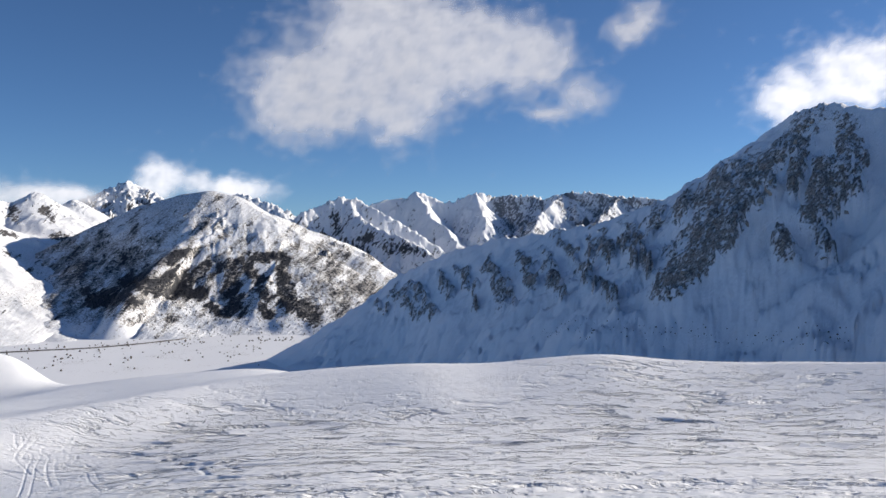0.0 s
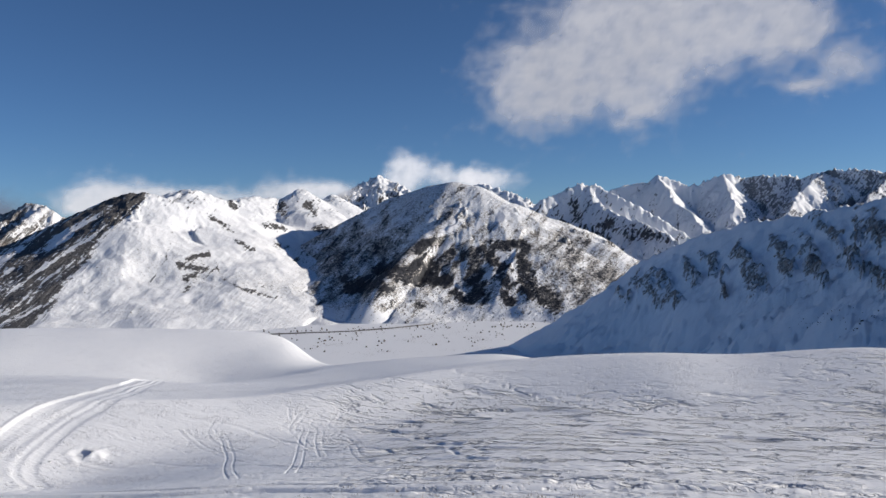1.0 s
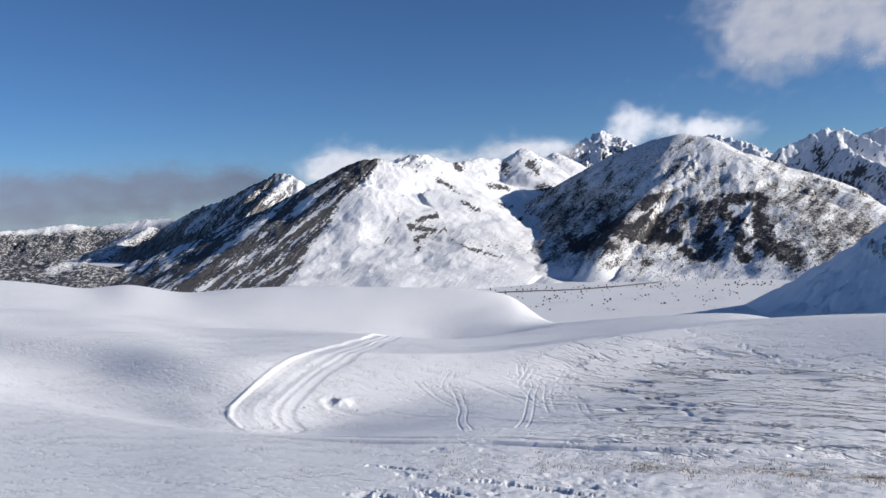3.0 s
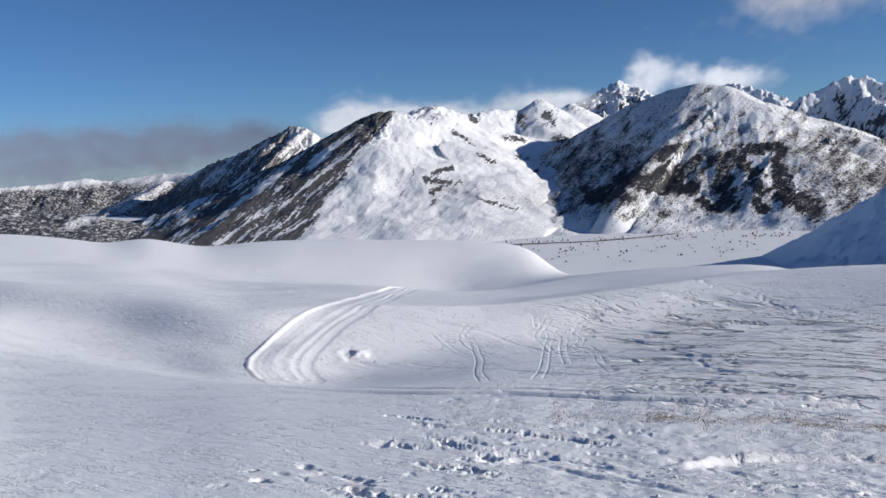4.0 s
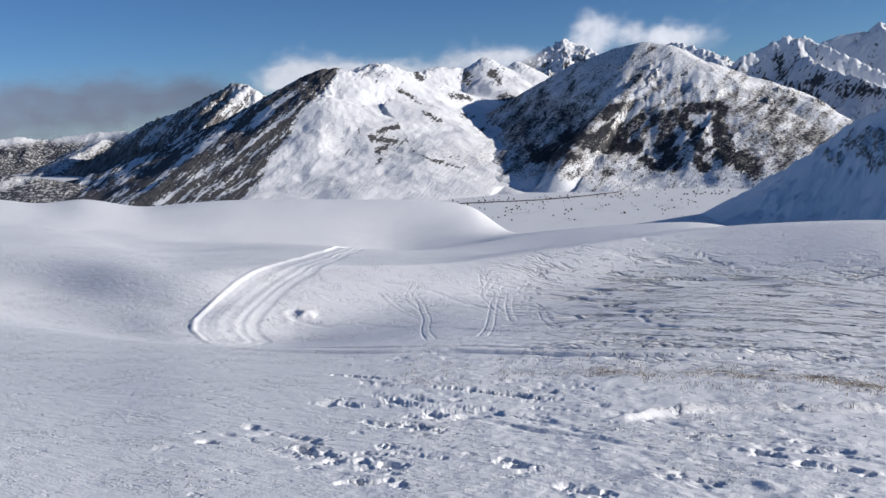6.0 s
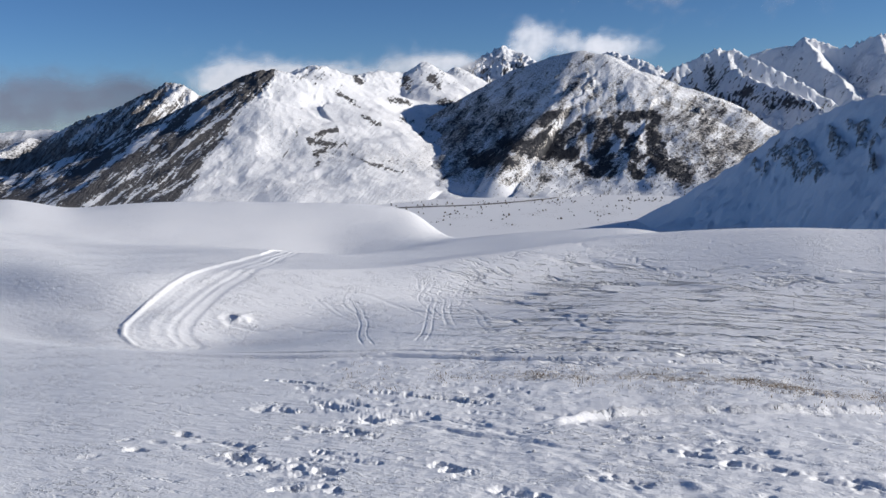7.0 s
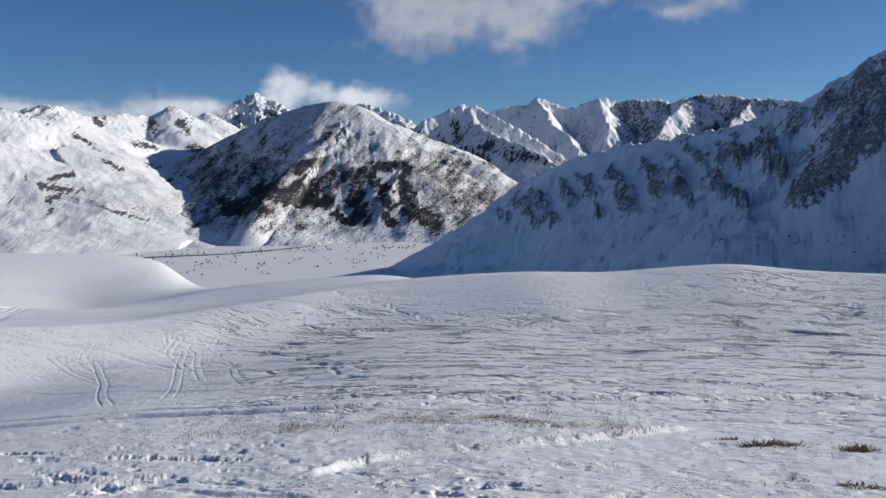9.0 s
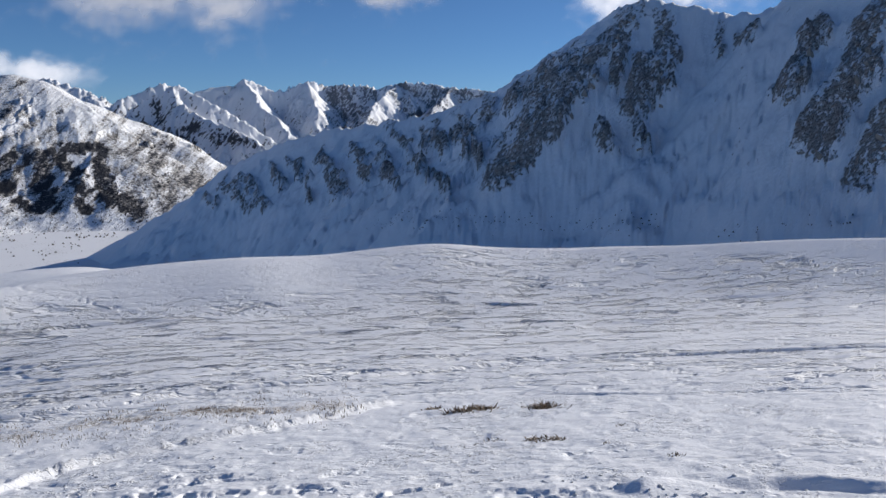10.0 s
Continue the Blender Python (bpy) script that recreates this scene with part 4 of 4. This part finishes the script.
mountain("low distant hills with thin snow and dark woods", LOW, (36, 82), (1950, 4880), (300, 180), MAT_LOW_WOODS, (10, 80), (22, 170),
         lambda g: 0.16 + 0.3 * (g.crags - 0.4) - 0.3 * step(-0.8, -0.4, g.EL) + 0.5 * fbm(g.AZ, g.EL * 2.5, 1.4, 4, 0.6), lambda g: 0.12 + 0.62 * step(-0.45, -0.95, g.EL + 0.25 * fbm(g.X, g.Y, 300, 3)) * (1 - 0.62 * step(0.0, 0.7, low_spur(g))), wear=(12, 200))


# ---- clouds ----
def cloud_material(name, tint, size=1.0):
    m, t, out = material(name)
    t.nodes.remove(out)
    place = node(t, "TexCoord").outputs["Object"]
    puff = node(t, "Attribute", {"attribute_name": "puff"}).outputs["Fac"]
    wisps = noise_at(t, place, 0.010 / size, 5, 0.5)
    body = maths(t, "ADD", puff, maths(t, "MULTIPLY", maths(t, "SUBTRACT", wisps, 0.5), 0.42))
    cover = maths(t, "MULTIPLY", ramp(t, body, -0.22, 1.4), 0.95)
    shade = mixed(t, noise_at(t, place, 0.003 / size, 5, 0.5), tint, tuple(0.72 * c for c in tint[:3]) + (1,))
    lit = node(t, "CombineXYZ", X=to_sun.x, Y=to_sun.y, Z=to_sun.z).outputs[0]
    unlit = node(t, "CombineXYZ", X=-to_sun.x, Y=-to_sun.y, Z=-to_sun.z).outputs[0]
    white = node(t, "BsdfDiffuse", Color=shade, Normal=lit)
    glow = node(t, "BsdfTranslucent", Color=shade, Normal=unlit)
    both = node(t, "MixShader", i0=0.5, i1=white.outputs[0], i2=glow.outputs[0])
    clear = node(t, "BsdfTransparent")
    final = node(t, "MixShader", i0=cover, i1=clear.outputs[0], i2=both.outputs[0])
    t.links.new(final.outputs[0], t.nodes["Material Output"].inputs["Surface"])
    return m


MAT_CLOUD = cloud_material("white_cloud", (0.62, 0.65, 0.73, 1))
MAT_HAZY = cloud_material("grey_white_cloud", (0.33, 0.355, 0.42, 1), 0.45)
# darker tint puts the low bank's shade into its colour
MAT_BANK = cloud_material("shaded_grey_cloud", (0.30, 0.33, 0.45, 1))


def cloud(label, r, lobes, mat, layers=1, gap=90, ragged=1.0):
    """Sheets of vapour one behind another; lobes: azimuth, elevation, half width, half height, in degrees."""
    top = tagged(new("cloud"), label, "cloud", "clouds over the mountains", "structure")
    a0, a1 = min(l[0] - l[2] for l in lobes) - 2, max(l[0] + l[2] for l in lobes) + 2
    e0, e1 = min(l[1] - l[3] for l in lobes) - 1.5, max(l[1] + l[3] for l in lobes) + 1.5
    for k in range(layers):
        AZ, EL = np.meshgrid(np.linspace(a0, a1, 130), np.linspace(e0, e1, 70), indexing="ij")
        wa = AZ + ragged * (1.3 * fbm(AZ + 7 * k, EL * 1.3, 3.2, 5, 0.55))
        we = EL + ragged * (1.0 * fbm(AZ + 50 + 7 * k, EL * 1.3, 2.6, 5, 0.55))
        total = np.zeros(AZ.shape)
        for la, le, w, h in lobes:
            total += np.exp(-1.6 * (((wa - la) / w) ** 2 + ((we - le) / h) ** 2))
        puff = 1.15 * np.clip(total, 0, 1.15) - 0.32 + 0.35 * ragged * fbm(AZ, EL * 1.4, 1.4, 4, 0.6)
        D = r + gap * k + 0 * AZ
        if mat is not MAT_BANK:
            turn = -38 if a1 < 26 else -16
            D = (r + gap * k) * math.cos(radians((a0 + a1) / 2 - turn)) / np.cos(np.radians(AZ - turn))
        A = np.radians(AZ)
        X, Y, Z = -np.sin(A) * D, np.cos(A) * D, EYE + D * np.tan(np.radians(EL))
        me, used = grid_mesh("vapour", X, Y, Z, puff > -0.32)
        layer(me, "puff", (puff - 0.05 * k).ravel()[used])
        me.materials.append(mat)
        new("vapour", me).parent = top
    return top


cloud("large ragged white cloud in the blue sky", 900, [(7.5, 11.5, 6.5, 4.2), (1.5, 13.8, 7.5, 4.2), (10.5, 9.6, 4, 3.2), (3, 9.3, 3.5, 2.8), (-4.0, 13.2, 4.5, 3.6), (4, 16.5, 5, 3), (-7.0, 13.0, 2.0, 2.4)], MAT_HAZY)
cloud("small white cloud scrap", 700, [(-9.8, 10.4, 2.4, 1.9), (-7.0, 9.2, 2.2, 0.9)], MAT_HAZY, 1, 60, 0.7)
cloud("wispy white cloud scrap", 700, [(-12.6, 14.4, 1.8, 1.2), (-14.0, 15.5, 1.6, 1.2)], MAT_HAZY, 1, 60, 0.7)
cloud("white cloud resting on the mountain top", 760, [(-26.5, 10.8, 4.5, 2.8), (-29.5, 11.0, 4.5, 2.6), (-22.5, 9.2, 3.2, 1.9), (-34, 10.5, 4, 2)], MAT_CLOUD)
cloud("thin cloud blowing off the jagged peak", 3900, [(18.8, 5.0, 1.5, 1.4), (15.6, 4.2, 2.8, 1.3), (13.0, 4.0, 2.3, 1.1), (20, 3.6, 1.5, 1.2)], MAT_CLOUD, 1, 60, 0.7)
cloud("white cloud bank behind the white mountain", 3250, [(38.2, 3.0, 3.2, 1.8), (40.2, 2.6, 1.8, 1.2), (35, 2.6, 3.4, 1.2), (27, 3.4, 2.8, 1.4), (31, 2.6, 3.2, 1.1), (24, 3.0, 2.6, 1.0)], MAT_CLOUD, 1, 60, 0.7)
cloud("low grey cloud bank over the distant hills", 4750, [(45, 2.0, 4, 1.6), (50, 1.4, 5, 2.2), (55, 1.3, 6, 2.3), (60, 1.1, 6, 2.2), (66, 1.1, 7, 2.2)], MAT_BANK, 1, 50, 0.5)


# ---- woods and shrubs, told apart only as dark specks ----
def leafy_material(name, a, b):
    m, t, out = material(name)
    place = node(t, "TexCoord").outputs["Object"]
    own = node(t, "NewGeometry").outputs["Random Per Island"]
    speck = noise_at(t, place, 1.3, 3, 0.6)
    t.links.new(mixed(t, maths(t, "MULTIPLY", maths(t, "ADD", own, speck), 0.5), a, b), out.inputs["Base Color"])
    out.inputs["Roughness"].default_value = 0.9
    return m


MAT_FIR = leafy_material("dark_fir", (0.010, 0.013, 0.019, 1), (0.026, 0.028, 0.034, 1))
MAT_SHRUB = leafy_material("bare_shrub", (0.05, 0.038, 0.026, 1), (0.12, 0.09, 0.06, 1))


def specks(name, label, places, low, high, mat, slim):
    """Many small trees or shrubs in one mesh: three uneven whorls each."""
    rng = np.random.RandomState(len(places))
    verts, faces = [], []
    for x, y, z in places:
        h = rng.uniform(low, high)
        w = h * slim * rng.uniform(0.7, 1.3)
        base = len(verts)
        for level, wide in ((-0.1, 1.0), (0.35, 0.8), (0.65, 0.5)):
            turn = rng.uniform(0, 2)
            for k in range(5):
                q = turn + k * 1.2566
                s = w * wide * rng.uniform(0.6, 1.2)
                verts.append((x + s * math.cos(q), y + s * math.sin(q), z + h * (level + rng.uniform(-0.08, 0.08))))
        verts.append((x + w * rng.uniform(-0.2, 0.2), y, z + h))
        for level in (0, 1):
            for k in range(5):
                a, b = base + level * 5 + k, base + level * 5 + (k + 1) % 5
                faces.append((a, b, b + 5, a + 5))
        faces += [(base + 10 + k, base + 10 + (k + 1) % 5, base + 15) for k in range(5)]
    me = bpy.data.meshes.new(name)
    me.from_pydata(verts, [], faces)
    me.materials.append(mat)
    return tagged(new(name, me), label, "shrub" if "shrub" in name else "trees", kind="stuff")


def picked(g, weight, count, seed):
    """Places on a mountain, drawn by weight."""
    rng = np.random.RandomState(seed)
    w = np.clip(weight, 0, None).ravel() * (g.H.ravel() > FLOOR)
    at = rng.choice(len(w), count, p=w / w.sum())
    jitter = rng.uniform(-2, 2, (count, 2))
    return [(g.X.flat[i] + dx, g.Y.flat[i] + dy, g.H.flat[i] - 0.4) for i, (dx, dy) in zip(at, jitter)]


front = step(2330, 2250, np.hypot(round_hill.X, round_hill.Y))
specks("far_woods", "dark firs in streaks on the snowy hillside", picked(round_hill, front * (step(0.15, 0.6, woods_on_round(round_hill)) ** 2 + 0.4 * bands(round_hill.AZ, round_hill.EL, [(18, -3.5, 8, -3.5, 3.0)])), 5000, 3), 1.1, 3.2, MAT_FIR, 0.42)
specks("far_shrubs", "bare shrubs dotted over the shaded foot of the mountain", picked(right_hill, bands(right_hill.AZ, right_hill.EL, [(-7, -5.6, -17, -5.2, 0.9), (-14, -5.6, -26, -5.4, 1.1), (-30, -6, -38, -5, 0.8)]) ** 1.5 + 0.004 * step(-6.5, 3, right_hill.EL), 1300, 5), 0.25, 0.75, MAT_SHRUB, 0.7)


def valley_floor(az, r):
    x, y = -math.sin(radians(az)) * r, math.cos(radians(az)) * r
    z = float(ground_height(np.array([az]), np.array([r]))[0, 0] + valley_swell(np.array([x]), np.array([y]), np.array([float(r)]))[0])
    return x, y, z


def valley_shrubs():
    rng = random.Random(21)
    places = []
    for k in range(620):
        az = rng.uniform(6, 30)
        r = rng.choice((rng.gauss(1330, 70), rng.gauss(1530, 60), rng.uniform(1150, 1650), 1490 + rng.gauss(0, 14)))
        if math.sin(az * 3.1) + math.sin(az * 1.3 + r * 0.02) + rng.uniform(-1, 1) > 0:
            places.append(valley_floor(az, max(1120, r)))
    return specks("valley_shrubs", "low dark shrubs dotted over the snowy valley floor", places, 1.0, 2.8, MAT_SHRUB, 0.8)


valley_shrubs()


def earth_material():
    m, t, out = material("thawed_earth")
    place = node(t, "TexCoord").outputs["Object"]
    mix = noise_at(t, place, 0.12, 5, 0.65)
    t.links.new(mixed(t, ramp(t, mix, 0.5, 0.72), (0.06, 0.05, 0.042, 1), (0.55, 0.54, 0.53, 1)), out.inputs["Base Color"])
    out.inputs["Roughness"].default_value = 0.9
    return m


MAT_EARTH = earth_material()


def valley_road(marks, width):
    """A bank of bare earth that follows the valley floor."""
    line = []
    for (a0, r0), (a1, r1) in zip(marks, marks[1:]):
        line += [(a0 + (a1 - a0) * k / 14, r0 + (r1 - r0) * k / 14) for k in range(14)]
    verts, faces = [], []
    for k, (az, r) in enumerate(line):
        w = width * (0.8 + 0.4 * float(fbm(np.array([az * 3.0]), np.array([0.3]), 1.0, 2)[0]))
        for d, up in ((-w, -1.0), (-0.4 * w, 1.1), (0.4 * w, 1.3), (w, -1.0)):
            x, y, z = valley_floor(az, r + d)
            verts.append((x, y, z + up))
        if k:
            faces += [(4 * k - 4 + j, 4 * k - 3 + j, 4 * k + 1 + j, 4 * k + j) for j in range(3)]
    me = bpy.data.meshes.new("road")
    me.from_pydata(verts, [], faces)
    me.materials.append(MAT_EARTH)
    tagged(new("road", me), "thin dark valley road with bare verges", "road", kind="structure")


valley_road([(31, 1440), (28.6, 1450), (25, 1455), (22.7, 1462), (20, 1500), (17.8, 1545), (15.5, 1640)], 8)
valley_road([(16, 1640), (13, 1655), (10, 1650), (8, 1640)], 5)


# ---- small things on the snow close by ----
def height_at(x, y):
    """The snow's height close by, from the sheet's grid."""
    i = int(np.argmin(np.abs(snow.az[:FINE] - math.degrees(math.atan2(-x, y)))))
    j = int(np.argmin(np.abs(snow.r - math.hypot(x, y))))
    return float(snow.Z[i, j])


MAT_STRAW = leafy_material("dry_straw", (0.12, 0.085, 0.05, 1), (0.30, 0.22, 0.14, 1))


def grass_tuft(az, el, size, blades, seed):
    rng = random.Random(seed)
    x, y = lay(az, el)
    z = height_at(x, y) - 0.02
    bm = bmesh.new()
    root = bm.verts.new((0, 0, -0.06))
    for k in range(3 * blades):
        bx, by = rng.gauss(0, size * 0.55), rng.gauss(0, size * 0.4)
        lean = Vector((rng.gauss(0.2, 1.0), rng.gauss(0, 1.0), 0.5)).normalized()
        h, w = size * rng.uniform(0.25, 0.75), rng.uniform(0.004, 0.010)
        side = Vector((rng.uniform(-1, 1), rng.uniform(-1, 1), 0)).normalized() * w
        a = Vector((bx, by, 0))
        mid, tip = a + lean * h * 0.6, a + lean * h + Vector((rng.gauss(0, 0.3), rng.gauss(0, 0.3), -0.2)) * h * 0.4
        q = [bm.verts.new(p) for p in (a - side, a + side, mid + side * 0.8, mid - side * 0.8, tip)]
        bm.faces.new(q[:4])
        bm.faces.new((root, q[1], q[0]))
        bm.faces.new((q[3], q[2], q[4]))
    me = bpy.data.meshes.new("grass_tuft")
    bm.to_mesh(me)
    bm.free()
    me.materials.append(MAT_STRAW)
    ob = tagged(new("grass_tuft", me), "dry brown grass tuft poking through the snow", "grass", "grass tufts in the snow")
    ob.matrix_world = pose(x, y, z)
    return ob


for number, (az, el, size, blades) in enumerate([(-12.6, -18.4, 0.16, 60), (-14.0, -18.2, 0.20, 110), (-18.7, -17.9, 0.20, 150), (-15.2, -20.1, 0.09, 40), (-18.2, -20.0, 0.12, 60), (-19.3, -19.9, 0.12, 60), (-12.9, -20.6, 0.08, 24), (-13.9, -21.0, 0.08, 24), (-24.0, -18.7, 0.09, 30), (-27.5, -20.3, 0.09, 30), (-10.9, -18.2, 0.12, 36), (-23, -19.9, 0.07, 24), (8.0, -17.4, 0.10, 50), (4.5, -17.5, 0.10, 50), (1.5, -17.2, 0.10, 40), (11, -17.6, 0.08, 40)]):
    grass_tuft(az, el, size, blades, number)


def stubble(count):
    """Short dry stalks in a band where the wind has thinned the snow."""
    rng = random.Random(77)
    verts, faces = [], []
    while len(faces) < count:
        az, el = rng.uniform(-6, 33), rng.gauss(-17.85, 0.5)
        if float(fbm(np.array([az * 1.0]), np.array([el * 2.5]), 2.4, 3)[0]) < rng.uniform(-0.2, 0.35):
            continue
        i = int(np.argmin(np.abs(snow.az[:FINE] - az)))
        j = int(np.argmax(np.degrees(np.arctan2(snow.Z[i, 40:] - EYE, snow.r[40:])) >= el)) + 40
        x, y, z = snow.X[i, j] + rng.gauss(0, 0.06), snow.Y[i, j] + rng.gauss(0, 0.06), snow.Z[i, j]
        for k in range(rng.randint(2, 5)):
            bx, by = x + rng.gauss(0, 0.03), y + rng.gauss(0, 0.03)
            h, w, turn = rng.uniform(0.004, 0.022), rng.uniform(0.002, 0.005), rng.uniform(0, 3.14)
            lx, ly = rng.gauss(0, 0.5) * h, rng.gauss(0, 0.5) * h
            c, q = w * math.cos(turn), w * math.sin(turn)
            n = len(verts)
            verts += [(bx - c, by - q, z - 0.03), (bx + c, by + q, z - 0.03), (bx + lx + c * 0.5, by + ly + q * 0.5, z + h), (bx + lx - c * 0.5, by + ly - q * 0.5, z + h)]
            faces.append((n, n + 1, n + 2, n + 3))
    me = bpy.data.meshes.new("stubble")
    me.from_pydata(verts, [], faces)
    me.materials.append(MAT_STRAW)
    tagged(new("stubble", me), "short dry brown grass stalks poking through thin snow", "grass", kind="stuff")


stubble(3600)


def clod_mesh(seed):
    rng = random.Random(seed)
    bm = bmesh.new()
    bmesh.ops.create_icosphere(bm, subdivisions=1, radius=1.0)
    shift = Vector((rng.uniform(0, 50), 0, 0))
    for v in bm.verts:
        v.co *= 0.75 + 0.55 * noise.noise(v.co * 1.6 + shift)
        v.co.z *= 0.5
    me = bpy.data.meshes.new("snow_clod")
    bm.to_mesh(me)
    bm.free()
    me.shade_smooth()
    me.materials.append(MAT_CLOD)
    return me


MAT_CLOD, _tree, _out = material("broken_snow")
_place = node(_tree, "TexCoord").outputs["Object"]
_tree.links.new(mixed(_tree, noise_at(_tree, _place, 2.0, 3), SNOW, (0.89, 0.90, 0.92, 1)), _out.inputs["Base Color"])
_tree.links.new(bumped(_tree, noise_at(_tree, _place, 5.0, 4, 0.6), 0.25, 0.6), _out.inputs["Normal"])
_out.inputs["Roughness"].default_value = 0.6
CLODS = [clod_mesh(k) for k in range(6)]


def clods(marks, count, spread, low, high, seed):
    """Clods of snow strewn along a line on the sheet."""
    rng = random.Random(seed)
    line = smooth_path(marks, 12)
    for k in range(count):
        x, y = line[int(rng.random() * (len(line) - 1))]
        x, y = x + rng.gauss(0, spread), y + rng.gauss(0, spread)
        size = rng.uniform(low, high)
        ob = tagged(new("snow_clod", rng.choice(CLODS)), "small broken clod of white snow lying on the crust", "snow clod", "snow clods")
        ob.matrix_world = pose(x, y, height_at(x, y) + size * 0.15, 0, 0, rng.uniform(0, 360)) @ Matrix.Diagonal((size, size * rng.uniform(0.6, 1), size, 1))


clods([(13.5, -20.2), (4, -20.6), (-4, -20.9)], 16, 0.35, 0.012, 0.03, 2)
clods([(-18, -23.0), (-27, -22.4), (-38, -21.2)], 40, 0.24, 0.008, 0.028, 3)
clods([(41.5, -13.4), (39.0, -13.9)], 12, 0.4, 0.02, 0.06, 4)
clods([(28, -20.8), (20, -21.4), (10, -22.3)], 14, 0.4, 0.012, 0.03, 5)


# ---- rocks on the near mountain's ribs ----
def rock_mesh(seed):
    rng = random.Random(seed)
    bm = bmesh.new()
    bmesh.ops.create_icosphere(bm, subdivisions=1, radius=1.0)
    for k in range(7):
        n = Vector((rng.gauss(0, 1), rng.gauss(0, 1), rng.gauss(0, 1))).normalized()
        cut = rng.uniform(0.45, 0.8)
        for v in bm.verts:
            over = v.co.dot(n) - cut
            if over > 0:
                v.co -= n * over
    for v in bm.verts:
        v.co += Vector((rng.uniform(-1, 1), rng.uniform(-1, 1), rng.uniform(-1, 1))) * 0.05
    me = bpy.data.meshes.new("rock")
    bm.to_mesh(me)
    bm.free()
    me.materials.append(MAT_CRAG)
    return me


def crag_material():
    """Grey-brown rock on which snow lies where it is flat enough."""
    m, t, out = material("weathered_crag")
    place = node(t, "TexCoord").outputs["Object"]
    own = node(t, "ObjectInfo").outputs["Random"]
    up = node(t, "SeparateXYZ", Vector=node(t, "NewGeometry").outputs["Normal"]).outputs[2]
    grain = noise_at(t, place, 2.2, 5, 0.65)
    stone = mixed(t, maths(t, "MULTIPLY", maths(t, "ADD", grain, own), 0.5), (0.17, 0.155, 0.14, 1), (0.42, 0.36, 0.30, 1))
    lying = ramp(t, maths(t, "ADD", up, maths(t, "MULTIPLY", maths(t, "SUBTRACT", grain, 0.5), 0.9)), 0.45, 0.7)
    t.links.new(mixed(t, lying, stone, SNOW), out.inputs["Base Color"])
    t.links.new(bumped(t, grain, 0.35, 0.8), out.inputs["Normal"])
    out.inputs["Roughness"].default_value = 0.85
    return m


MAT_CRAG = crag_material()
ROCKS = [rock_mesh(k) for k in range(9)]


def crags(g, strokes, count, seed):
    rng = random.Random(seed)
    weights = [math.hypot(c - a, d - b) * w + w * w for a, b, c, d, w in strokes]
    AZ, EL = g.AZ.ravel(), g.EL.ravel()
    for a, b, c, d, w in rng.choices(strokes, weights, k=count):
        f, turn = rng.random(), rng.uniform(0, 6.28)
        off = w * 0.6 * math.sqrt(rng.random())
        az, el = a + f * (c - a) + off * math.cos(turn), b + f * (d - b) + off * math.sin(turn)
        i = int(np.argmin((AZ - az) ** 2 + (EL - el) ** 2))
        if g.near.flat[i] < 14:
            continue
        size = rng.uniform(0.8, 2.6)
        ob = new("rock", rng.choice(ROCKS))
        ob.parent = g.ob
        ob.matrix_world = pose(g.X.flat[i], g.Y.flat[i], g.H.flat[i] - 0.2 * size, rng.uniform(-35, 35), rng.uniform(-35, 35), rng.uniform(0, 360)) @ Matrix.Diagonal((size, size * rng.uniform(0.5, 0.9), size * rng.uniform(0.8, 1.7), 1))


crags(right_hill, RIGHT_RIBS, 300, 8)
